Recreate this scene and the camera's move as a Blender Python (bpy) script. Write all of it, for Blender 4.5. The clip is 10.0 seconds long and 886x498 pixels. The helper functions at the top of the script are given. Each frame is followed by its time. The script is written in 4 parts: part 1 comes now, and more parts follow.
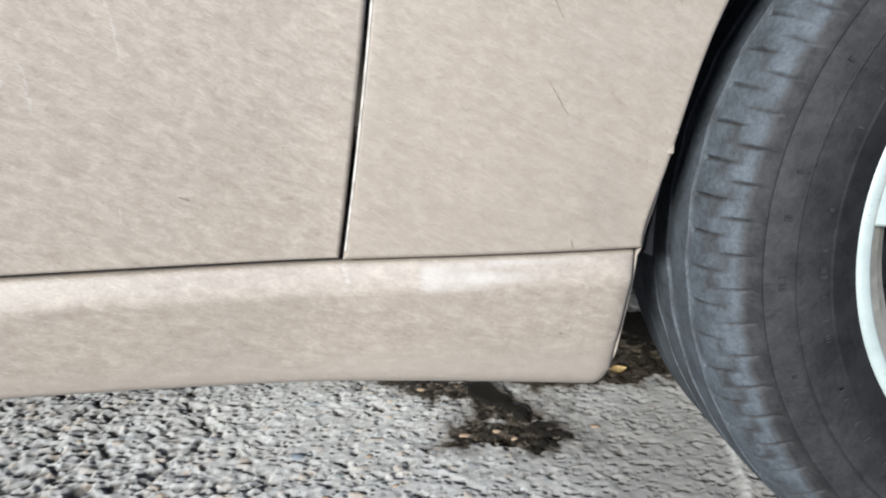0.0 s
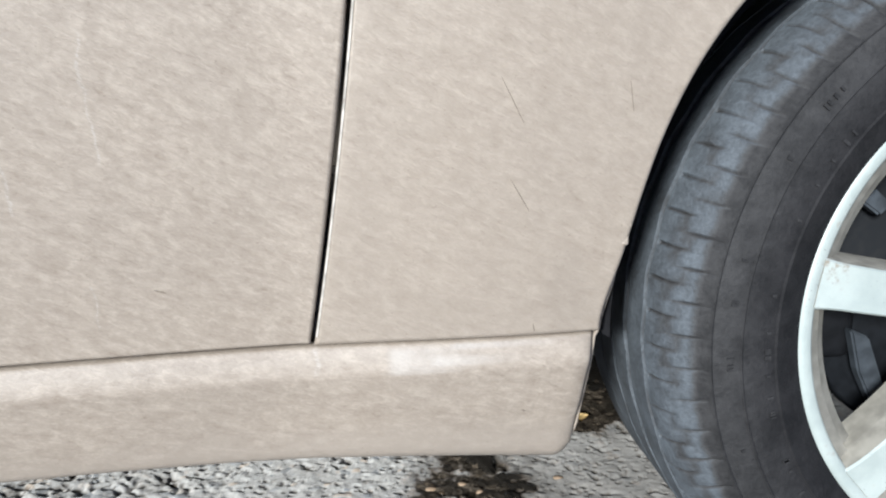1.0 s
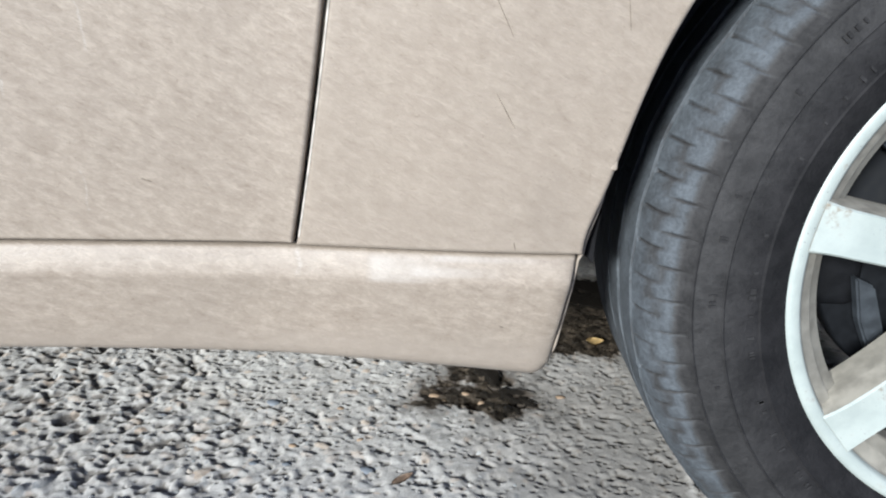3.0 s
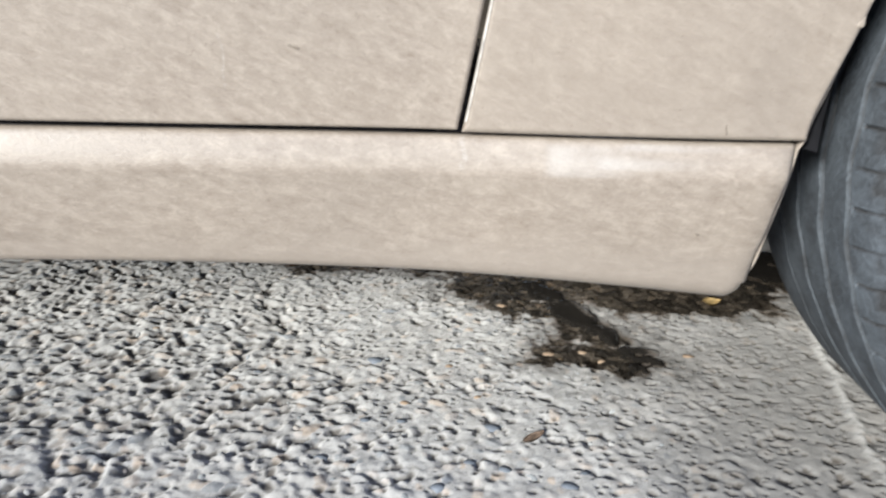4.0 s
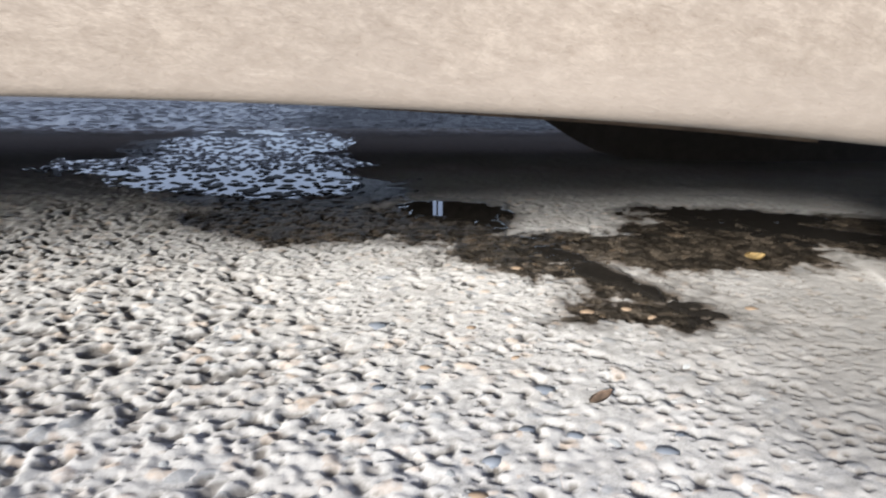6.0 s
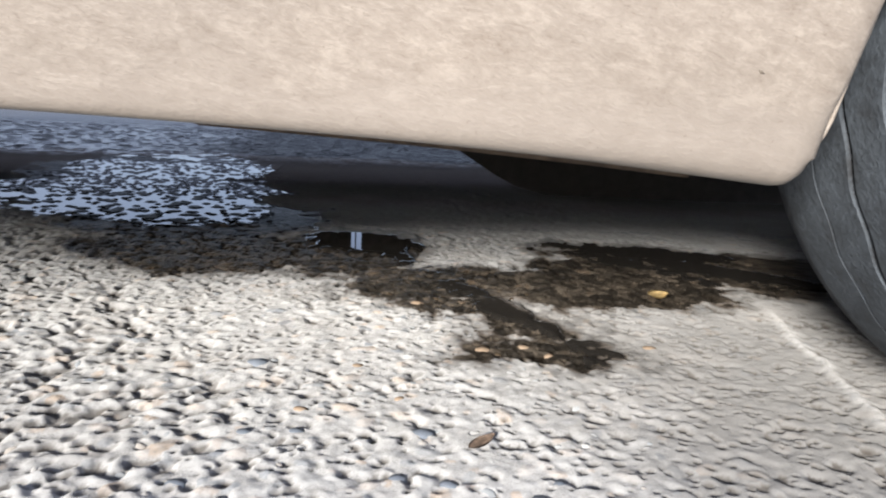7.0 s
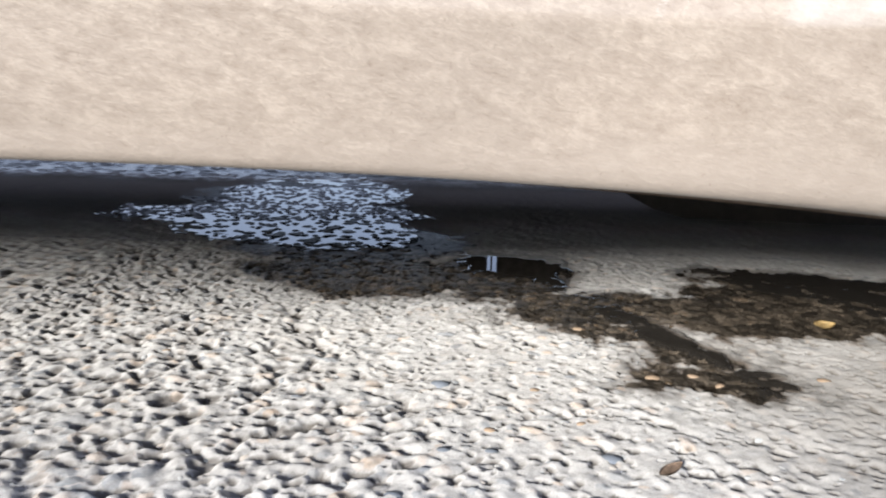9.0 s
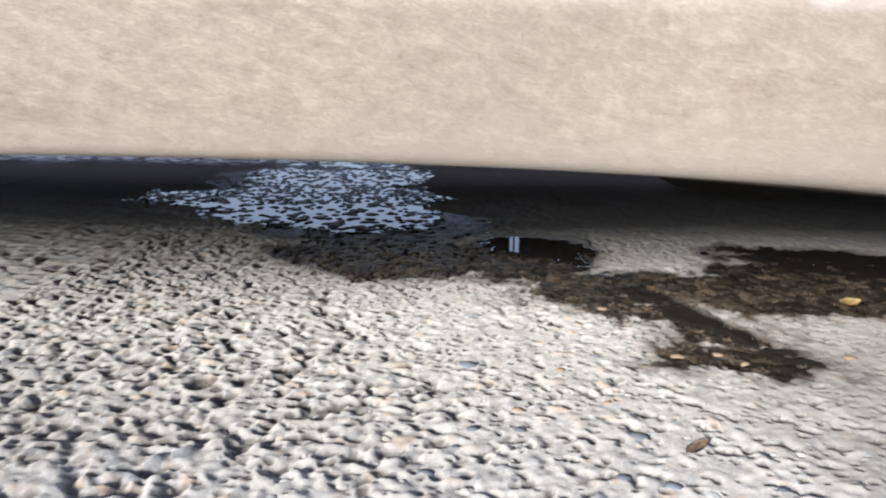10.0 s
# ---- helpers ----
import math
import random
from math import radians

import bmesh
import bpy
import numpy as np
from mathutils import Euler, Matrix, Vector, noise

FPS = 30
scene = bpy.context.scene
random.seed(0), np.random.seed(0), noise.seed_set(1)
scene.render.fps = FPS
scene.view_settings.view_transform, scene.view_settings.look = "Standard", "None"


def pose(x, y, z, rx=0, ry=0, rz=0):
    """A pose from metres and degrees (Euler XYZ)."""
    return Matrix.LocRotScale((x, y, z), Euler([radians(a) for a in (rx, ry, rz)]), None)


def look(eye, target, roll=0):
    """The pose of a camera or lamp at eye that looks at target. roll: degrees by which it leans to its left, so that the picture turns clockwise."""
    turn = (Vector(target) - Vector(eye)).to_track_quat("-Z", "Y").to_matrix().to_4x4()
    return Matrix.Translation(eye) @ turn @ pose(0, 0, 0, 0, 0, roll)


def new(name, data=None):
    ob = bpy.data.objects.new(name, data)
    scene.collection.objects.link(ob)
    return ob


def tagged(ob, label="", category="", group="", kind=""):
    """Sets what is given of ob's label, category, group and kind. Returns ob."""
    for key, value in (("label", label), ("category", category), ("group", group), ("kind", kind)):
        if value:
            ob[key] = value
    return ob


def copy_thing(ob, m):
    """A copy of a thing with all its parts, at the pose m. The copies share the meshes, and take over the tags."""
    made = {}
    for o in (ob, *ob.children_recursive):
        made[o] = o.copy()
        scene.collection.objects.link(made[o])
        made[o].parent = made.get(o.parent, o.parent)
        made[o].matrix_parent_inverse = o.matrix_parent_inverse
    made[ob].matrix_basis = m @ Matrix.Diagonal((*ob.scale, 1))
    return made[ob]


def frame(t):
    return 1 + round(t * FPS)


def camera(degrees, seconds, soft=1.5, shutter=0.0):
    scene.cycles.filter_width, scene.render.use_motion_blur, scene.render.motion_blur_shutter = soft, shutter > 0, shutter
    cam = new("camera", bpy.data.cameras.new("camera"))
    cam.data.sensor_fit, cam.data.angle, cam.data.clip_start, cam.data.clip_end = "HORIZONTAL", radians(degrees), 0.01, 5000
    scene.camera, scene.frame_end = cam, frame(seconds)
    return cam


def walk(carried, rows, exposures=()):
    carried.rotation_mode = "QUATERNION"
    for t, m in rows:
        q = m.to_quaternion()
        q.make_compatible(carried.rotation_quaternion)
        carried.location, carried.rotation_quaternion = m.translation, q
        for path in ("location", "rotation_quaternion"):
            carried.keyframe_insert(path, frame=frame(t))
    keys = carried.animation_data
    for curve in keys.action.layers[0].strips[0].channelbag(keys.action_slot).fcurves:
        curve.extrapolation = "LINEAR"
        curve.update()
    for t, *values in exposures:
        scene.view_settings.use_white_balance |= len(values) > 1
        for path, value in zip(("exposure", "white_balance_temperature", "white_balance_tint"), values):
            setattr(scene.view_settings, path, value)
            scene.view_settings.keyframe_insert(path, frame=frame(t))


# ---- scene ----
PATH = [
    (0, (0.0525, -0.5129, 0.4359), (0.0879, 0.4638, 0.2245), -1.42),
    (0.5, (0.0533, -0.5167, 0.4425), (0.1061, 0.4629, 0.2485), -1.29),
    (1, (0.0505, -0.5278, 0.4857), (0.1336, 0.4515, 0.3012), -0.97),
    (1.5, (0.0711, -0.5416, 0.4922), (0.1400, 0.4248, 0.2446), -1.59),
    (2, (0.0856, -0.5413, 0.4944), (0.1358, 0.4206, 0.2259), 0.56),
    (2.2, (0.0924, -0.5440, 0.4966), (0.1389, 0.4168, 0.2234), -0.36),
    (3.3, (0.1088, -0.5180, 0.4695), (0.1041, 0.4366, 0.1717), 3.46),
    (3.5, (0.0888, -0.5071, 0.4532), (0.0899, 0.4531, 0.1738), 3.48),
    (4, (0.0119, -0.4662, 0.3882), (-0.0284, 0.4887, 0.0939), 1.43),
    (4.5, (-0.0274, -0.4473, 0.3464), (-0.0791, 0.4893, -0.0001), 0.64),
    (5, (-0.0644, -0.4197, 0.3173), (-0.1191, 0.5083, -0.0513), 0.13),
    (5.5, (-0.0820, -0.3872, 0.2737), (-0.1544, 0.5564, -0.0494), 0.01),
    (6, (-0.0537, -0.3307, 0.2498), (-0.0313, 0.6364, -0.0034), 0.39),
    (6.2, (-0.0416, -0.3202, 0.2484), (-0.0116, 0.6528, 0.0193), 1.07),
    (7.3, (-0.0085, -0.2995, 0.2426), (0.1131, 0.6709, 0.0341), 2.88),
    (7.5, (-0.0110, -0.2996, 0.2482), (0.0963, 0.6724, 0.0392), 2.31),
    (8, (-0.0359, -0.3104, 0.2591), (0.0169, 0.6702, 0.0703), 1.91),
    (8.5, (-0.0554, -0.3215, 0.2558), (-0.0460, 0.6589, 0.0590), 1.50),
    (9, (-0.0717, -0.3326, 0.2600), (-0.1117, 0.6481, 0.0685), 1.30),
    (9.5, (-0.0769, -0.3399, 0.2618), (-0.1457, 0.6362, 0.0558), 0.66),
    (10, (-0.0760, -0.3418, 0.2649), (-0.1425, 0.6319, 0.0472), 0.18),
]
cam = camera(60.28, 10.0, soft=2.0, shutter=0.2)
walk(cam, [(t, look(eye, target, roll)) for t, eye, target, roll in PATH],
     exposures=[(0.0, 0.75, 6040, 4), (2.5, 0.75, 6040, 4), (4.5, 0.85, 6340, 5), (5.5, 0.96, 6380, 6), (6.1, 1.02, 6440, 8), (9.0, 1.08, 6440, 8), (10.0, 0.98, 6440, 8)])

# ---- sky and sun: low hazy sun from the open side of the car, blue sky behind it ----
world = bpy.data.worlds.new("evening_sky")
scene.world = world
world.use_nodes = True
wn, wl = world.node_tree.nodes, world.node_tree.links
wn.clear()
sky = wn.new("ShaderNodeTexSky")
sky.sky_type, sky.sun_disc = "NISHITA", False
sky.sun_elevation, sky.sun_rotation = radians(15.4), radians(208)
sky.air_density, sky.dust_density, sky.ozone_density = 1.0, 1.2, 4.5
wbg, wout = wn.new("ShaderNodeBackground"), wn.new("ShaderNodeOutputWorld")
wbg.inputs["Strength"].default_value = 0.10
veil = wn.new("ShaderNodeMix")  # thin even cloud over the blue
veil.data_type = "RGBA"
veil.inputs[0].default_value = 0.6
veil.inputs[7].default_value = (4.3, 4.5, 6.1, 1)
wl.new(sky.outputs[0], veil.inputs[6])
wl.new(veil.outputs[2], wbg.inputs[0])
wl.new(wbg.outputs[0], wout.inputs[0])
sun_data = bpy.data.lights.new("sun", "SUN")
sun_data.energy, sun_data.angle, sun_data.color = 5.0, radians(10.5), (1.0, 0.955, 0.915)
sun = new("sun", sun_data)
sun.matrix_world = look((-4.6, -8.6, 2.68), (0, 0, 0))


# ---- materials ----
class Mat:
    """A node material with short calls for its nodes."""

    def __init__(self, name):
        self.m = bpy.data.materials.new(name)
        self.m.use_nodes = True
        self.n, self.l = self.m.node_tree.nodes, self.m.node_tree.links
        self.b = self.n["Principled BSDF"]
        self.pos = self.n.new("ShaderNodeTexCoord").outputs["Object"]

    def put(self, socket, value):
        s = self.b.inputs[socket]
        if isinstance(value, bpy.types.NodeSocket):
            self.l.new(value, s)
        else:
            s.default_value = (*value, 1) if isinstance(value, tuple) and len(value) == 3 else value
        return self

    def feed(self, socket, value):
        if isinstance(value, bpy.types.NodeSocket):
            self.l.new(value, socket)
        else:
            socket.default_value = (*value, 1) if isinstance(value, tuple) and len(value) == 3 and socket.type == "RGBA" else value

    def scaled(self, scale=(1, 1, 1), rot=(0, 0, 0), loc=(0, 0, 0)):
        node = self.n.new("ShaderNodeMapping")
        self.l.new(self.pos, node.inputs[0])
        node.inputs["Scale"].default_value = scale
        node.inputs["Rotation"].default_value = [radians(a) for a in rot]
        node.inputs["Location"].default_value = loc
        return node.outputs[0]

    def noise(self, scale, detail=4.0, rough=0.55, vec=None, distort=0.0):
        node = self.n.new("ShaderNodeTexNoise")
        self.l.new(vec or self.pos, node.inputs["Vector"])
        node.inputs["Scale"].default_value, node.inputs["Detail"].default_value = scale, detail
        node.inputs["Roughness"].default_value, node.inputs["Distortion"].default_value = rough, distort
        return node.outputs[0]

    def ramp(self, value, lo, hi, a=0.0, b=1.0):
        node = self.n.new("ShaderNodeMapRange")
        node.interpolation_type = "SMOOTHSTEP"
        self.feed(node.inputs[0], value)
        for k, v in zip((1, 2, 3, 4), (lo, hi, a, b)):
            node.inputs[k].default_value = v
        return node.outputs[0]

    def math(self, op, a, b=0.0):
        node = self.n.new("ShaderNodeMath")
        node.operation = op
        self.feed(node.inputs[0], a)
        self.feed(node.inputs[1], b)
        return node.outputs[0]

    def mix(self, fac, a, b, how="MIX"):
        node = self.n.new("ShaderNodeMix")
        node.data_type, node.blend_type = "RGBA", how
        self.feed(node.inputs[0], fac)
        self.feed(node.inputs[6], a)
        self.feed(node.inputs[7], b)
        return node.outputs[2]

    def colors(self, value, stops):
        node = self.n.new("ShaderNodeValToRGB")
        self.feed(node.inputs[0], value)
        e = node.color_ramp.elements
        while len(e) < len(stops):
            e.new(0.5)
        for el, (p, c) in zip(e, stops):
            el.position, el.color = p, (*c, 1)
        return node.outputs[0]

    def attr(self, name):
        node = self.n.new("ShaderNodeAttribute")
        node.attribute_name = name
        return node.outputs["Fac"]

    def random(self):
        return self.n.new("ShaderNodeObjectInfo").outputs["Random"]

    def axis(self, k):
        node = self.n.new("ShaderNodeSeparateXYZ")
        self.l.new(self.pos, node.inputs[0])
        return node.outputs[k]

    def bump(self, height, strength, distance):
        node = self.n.new("ShaderNodeBump")
        self.feed(node.inputs["Height"], height)
        node.inputs["Strength"].default_value, node.inputs["Distance"].default_value = strength, distance
        self.l.new(node.outputs[0], self.b.inputs["Normal"])
        return self


def make_paint(name, highlights=(), runs=(), calm=0.0, dark_patches=(), strong=0.0, rinsed=0.0, slope=28, stretch=3.2):
    """Champagne beige car paint under a dusty film rubbed into slanting streaks.
    highlights: pale highlights painted into the colour (x0, x1, z0, z1, softness); calm: how far the streaks are washed
    out;
    dark_patches: soft darker patches (x, z, half length, half height, strength); runs: pale dried drips and upright
    ticks (x, z0, z1, width);
    rinsed: height below which rain has washed the streaks off; slope, stretch: of the streaks."""
    m = Mat(name)
    turned = m.scaled((1, 1, 1), (0, -slope, 0))
    flat = m.n.new("ShaderNodeMapping")
    m.l.new(turned, flat.inputs[0])
    flat.inputs["Scale"].default_value = (1, 1, stretch)
    streak = m.noise(62, 6, 0.72, flat.outputs[0], 0.5)
    blotch = m.noise(115, 5, 0.72)
    fine = m.noise(330, 3, 0.65, flat.outputs[0])
    cloud = m.noise(8, 3)
    film = m.math("ADD", m.math("MULTIPLY", streak, 0.52), m.math("ADD", m.math("MULTIPLY", blotch, 0.30), m.math("MULTIPLY", fine, 0.27)))
    c = m.colors(film, [(0.36 + strong, (0.188, 0.148, 0.115)), (0.46 + 0.4 * strong, (0.243, 0.204, 0.168)), (0.54, (0.272, 0.231, 0.192)), (0.66 - strong, (0.340, 0.293, 0.245))])
    c = m.mix(calm, c, (0.261, 0.222, 0.184))
    c = m.mix(m.ramp(cloud, 0.35, 0.7, 0, 0.22), c, (0.232, 0.200, 0.171))
    # soft, uneven darker patches
    for sx, sz, a, b, k in dark_patches:
        u, v = m.math("DIVIDE", m.math("SUBTRACT", m.axis(0), sx), a), m.math("DIVIDE", m.math("SUBTRACT", m.axis(2), sz), b)
        d = m.math("ADD", m.math("MULTIPLY", u, u), m.math("MULTIPLY", v, v))
        d = m.math("ADD", d, m.math("MULTIPLY", m.math("SUBTRACT", m.noise(45, 4), 0.5), 1.2))
        c = m.mix(m.ramp(d, 0.3, 1.1, k, 0.0), c, (0.205, 0.175, 0.148))
    if rinsed:
        low = m.ramp(m.math("ADD", m.axis(2), m.math("MULTIPLY", m.math("SUBTRACT", m.noise(30, 3), 0.5), 0.03)), rinsed - 0.016, rinsed + 0.020, 0.66, 0.0)
        c = m.mix(low, c, (0.258, 0.223, 0.190))
    speck = m.ramp(m.noise(390, 1, 0.4), 0.72, 0.78)
    c = m.mix(m.math("MULTIPLY", speck, 0.3), c, (0.15, 0.115, 0.085))
    rough = m.ramp(film, 0.35, 0.66, 0.36, 0.56)
    x, z = m.axis(0), m.axis(2)
    # pale highlight on the sill shoulder, put into the colour
    for x0, x1, z0, z1, w in highlights:
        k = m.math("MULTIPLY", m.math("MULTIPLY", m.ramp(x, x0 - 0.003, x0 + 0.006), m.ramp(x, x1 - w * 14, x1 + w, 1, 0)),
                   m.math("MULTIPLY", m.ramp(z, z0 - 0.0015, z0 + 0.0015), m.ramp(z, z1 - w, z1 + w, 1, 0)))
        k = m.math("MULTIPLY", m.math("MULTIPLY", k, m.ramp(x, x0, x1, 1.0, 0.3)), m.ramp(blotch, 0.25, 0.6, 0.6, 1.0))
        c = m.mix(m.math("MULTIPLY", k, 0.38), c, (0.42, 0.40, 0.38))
    for x0, z0, z1, w in runs:
        bend = m.math("ADD", x, m.math("MULTIPLY", m.math("SUBTRACT", m.noise(40, 2), 0.5), 0.02))
        d = m.math("ABSOLUTE", m.math("SUBTRACT", bend, x0))
        k = m.math("MULTIPLY", m.ramp(d, w * 0.3, w, 1, 0), m.math("MULTIPLY", m.ramp(z, z0 - 0.004, z0 + 0.004), m.ramp(z, z1 - 0.004, z1 + 0.004, 1, 0)))
        c = m.mix(m.math("MULTIPLY", k, m.ramp(fine, 0.35, 0.65, 0.0, 0.5)), c, (0.37, 0.35, 0.325))
    m.put("Base Color", c).put("Roughness", rough).put("Coat Weight", 0.55).put("Coat Roughness", 0.13)
    m.bump(film, 0.42, 0.0020)
    return m.m


def make_plain(name, color, rough, metal=0.0, grain=120, vary=0.25, bump=0.1, dist=0.001, shine=0.5):
    m = Mat(name)
    n1, n2 = m.noise(grain, 4), m.noise(grain * 0.12, 3)
    dark = tuple(v * (1 - vary) for v in color)
    light = tuple(min(1, v * (1 + vary)) for v in color)
    c = m.mix(m.ramp(n1, 0.3, 0.7), dark, light)
    c = m.mix(m.ramp(n2, 0.35, 0.75, 0, 0.5), c, dark)
    m.put("Base Color", c).put("Roughness", m.ramp(n1, 0.3, 0.7, max(0.05, rough - 0.08), min(1, rough + 0.08))).put("Metallic", metal).put("Specular IOR Level", shine)
    m.bump(n1, bump, dist)
    return m.m


def make_ground():
    """Weathered exposed-aggregate concrete, wet and oily where the attribute says so."""
    m = Mat("aggregate_concrete")
    tone, wet, peb, grime_shade = m.attr("tone"), m.attr("wet"), m.attr("pebble"), m.attr("grime_shade")
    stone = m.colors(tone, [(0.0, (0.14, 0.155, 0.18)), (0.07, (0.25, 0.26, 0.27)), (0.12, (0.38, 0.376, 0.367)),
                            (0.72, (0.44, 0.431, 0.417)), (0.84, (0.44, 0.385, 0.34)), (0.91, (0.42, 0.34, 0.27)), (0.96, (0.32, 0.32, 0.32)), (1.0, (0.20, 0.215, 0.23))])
    sand = m.noise(900, 3, 0.7)
    mid = m.noise(160, 4, 0.65)
    paste = m.mix(m.ramp(sand, 0.3, 0.72), (0.26, 0.255, 0.247), (0.435, 0.427, 0.413))
    paste = m.mix(m.ramp(mid, 0.5, 0.8, 0, 0.5), paste, (0.32, 0.305, 0.285))
    stone = m.mix(m.ramp(mid, 0.35, 0.75, 0, 0.45), stone, (0.45, 0.442, 0.43))
    c = m.mix(peb, paste, stone)
    c = m.mix(m.math("MULTIPLY", m.ramp(m.noise(7, 4), 0.42, 0.72), 0.35), c, (0.38, 0.36, 0.33))
    c = m.mix(m.ramp(m.noise(300, 5, 0.75), 0.54, 0.68, 0, 0.28), c, (0.21, 0.198, 0.178))
    c = m.mix(m.ramp(m.noise(52, 6, 0.72), 0.46, 0.68, 0, 0.50), c, (0.240, 0.231, 0.219))
    c = m.mix(m.ramp(m.noise(430, 3, 0.7), 0.56, 0.66, 0, 0.22), c, (0.14, 0.13, 0.117))
    odd = m.math("MULTIPLY", m.math("MULTIPLY", m.ramp(tone, 0.06, 0.12), m.ramp(tone, 0.84, 0.92, 1, 0)), 1.0)
    odd = m.math("MAXIMUM", odd, m.math("SUBTRACT", 1.0, peb))
    chalk = m.ramp(m.noise(150, 5, 0.7, m.scaled((1, 1, 1), (0, 0, 0), (3, 7, 0))), 0.45, 0.60, 0, 0.45)
    c = m.mix(m.math("MULTIPLY", chalk, odd), c, (0.455, 0.447, 0.432))
    c = m.mix(m.math("MULTIPLY", m.attr("dark_right"), 0.80), c, (0.150, 0.144, 0.136))
    c = m.mix(m.ramp(m.noise(9, 3, 0.6, m.scaled((1, 1, 1), (0, 0, 0), (5, 2, 0))), 0.48, 0.70, 0, 0.35), c, (0.29, 0.274, 0.255))
    # dirt plus painted shade, in the recesses and under the car
    c = m.mix(grime_shade, c, (0.075, 0.062, 0.05))
    soaked = m.mix(1.0, c, m.mix(m.ramp(tone, 0.15, 1.0), (0.082, 0.074, 0.065), (0.34, 0.295, 0.248)), "MULTIPLY")
    soaked = m.mix(1.0, soaked, m.mix(m.ramp(m.noise(240, 5, 0.75), 0.36, 0.66), (0.42, 0.40, 0.38), (1.45, 1.42, 1.36)), "MULTIPLY")
    oil = m.mix(m.ramp(m.noise(22, 4, 0.65), 0.42, 0.62), soaked, (0.021, 0.0175, 0.0135))
    rim = m.math("MULTIPLY", m.ramp(wet, 0.3, 0.7), m.ramp(wet, 0.8, 1.0, 1, 0))
    c = m.mix(wet, c, m.mix(rim, m.mix(0.25, soaked, oil), (0.075, 0.057, 0.042)))
    mirror = m.attr("mirror")
    c = m.mix(m.math("MULTIPLY", mirror, 0.75), c, (0.011, 0.010, 0.009))
    m.put("Base Color", c)
    rough = m.math("SUBTRACT", m.ramp(wet, 0.0, 0.9, 0.9, 0.36), m.math("MULTIPLY", mirror, 0.32))
    m.put("Roughness", rough).put("IOR", 1.45).put("Diffuse Roughness", 1.0)
    m.put("Specular IOR Level", m.math("ADD", m.math("MULTIPLY", m.ramp(wet, 0.0, 0.7, 0.0, 0.09), m.math("SUBTRACT", 1.0, grime_shade)), m.math("MULTIPLY", mirror, 0.27)))
    node = m.n.new("ShaderNodeBump")
    m.feed(node.inputs["Height"], m.math("ADD", m.math("MULTIPLY", sand, 0.6), mid))
    m.feed(node.inputs["Strength"], m.math("MULTIPLY", m.ramp(wet, 0.1, 0.8, 0.35, 0.9), m.ramp(mirror, 0.0, 0.8, 1.0, 0.0)))
    node.inputs["Distance"].default_value = 0.0026
    m.l.new(node.outputs[0], m.b.inputs["Normal"])
    return m.m


def make_pebble():
    m = Mat("river_pebble")
    r = m.random()
    c = m.colors(r, [(0.0, (0.16, 0.18, 0.20)), (0.22, (0.26, 0.27, 0.27)), (0.45, (0.40, 0.39, 0.375)),
                     (0.62, (0.38, 0.33, 0.28)), (0.78, (0.36, 0.35, 0.338)), (1.0, (0.30, 0.315, 0.32))])
    c = m.mix(m.ramp(m.noise(260, 4), 0.40, 0.62, 0, 0.70), c, (0.35, 0.343, 0.332))
    m.put("Base Color", c).put("Diffuse Roughness", 1.0).put("Specular IOR Level", 0.2).put("Roughness", 0.8).bump(m.noise(700, 3), 0.3, 0.0006)
    return m.m


def make_tyre():
    """Worn black rubber under dusty road grey; cuts and grooves are darkened for shade."""
    m = Mat("dusty_tyre_rubber")
    n, f = m.noise(38, 6, 0.7), m.noise(260, 4, 0.65)
    dust_shade = m.math("MULTIPLY", m.attr("dust_shade"), m.ramp(n, 0.3, 0.68, 0.62, 1.12))
    c = m.mix(m.ramp(n, 0.3, 0.75), (0.007, 0.007, 0.008), (0.017, 0.0165, 0.018))
    c = m.mix(m.math("MULTIPLY", dust_shade, m.ramp(f, 0.2, 0.7, 0.55, 1.0)), c, m.mix(m.ramp(dust_shade, 0.25, 0.7), (0.088, 0.087, 0.088), (0.092, 0.106, 0.122)))
    m.put("Base Color", c).put("Roughness", 0.75).put("Specular IOR Level", m.ramp(dust_shade, 0.0, 0.4, 0.12, 0.35)).bump(m.math("ADD", n, f), 0.5, 0.0022)
    return m.m


def make_rim():
    """Pale alloy paint, chipped and stained brown."""
    m = Mat("weathered_silver_white_alloy_paint")
    n, f = m.noise(30, 5, 0.65), m.noise(220, 4, 0.7)
    c = m.mix(m.ramp(n, 0.3, 0.7), (0.27, 0.305, 0.295), (0.335, 0.37, 0.357))
    c = m.mix(m.math("MULTIPLY", m.ramp(n, 0.56, 0.72), m.ramp(f, 0.42, 0.7)), c, (0.17, 0.125, 0.085))
    c = m.mix(m.ramp(m.noise(480, 2), 0.70, 0.76, 0, 0.8), c, (0.06, 0.05, 0.045))
    m.put("Base Color", c).put("Roughness", 0.45).bump(f, 0.15, 0.0006)
    return m.m


PAINT = make_paint("dusty_beige_paint", calm=0.35, dark_patches=[(0.184, 0.350, 0.018, 0.045, 0.22)])
DOOR_PAINT = make_paint("dusty_beige_door_paint", runs=[(-0.182, 0.44, 0.52, 0.0016), (-0.171, 0.425, 0.456, 0.0012), (-0.118, 0.455, 0.53, 0.0012), (-0.135, 0.345, 0.375, 0.001)])
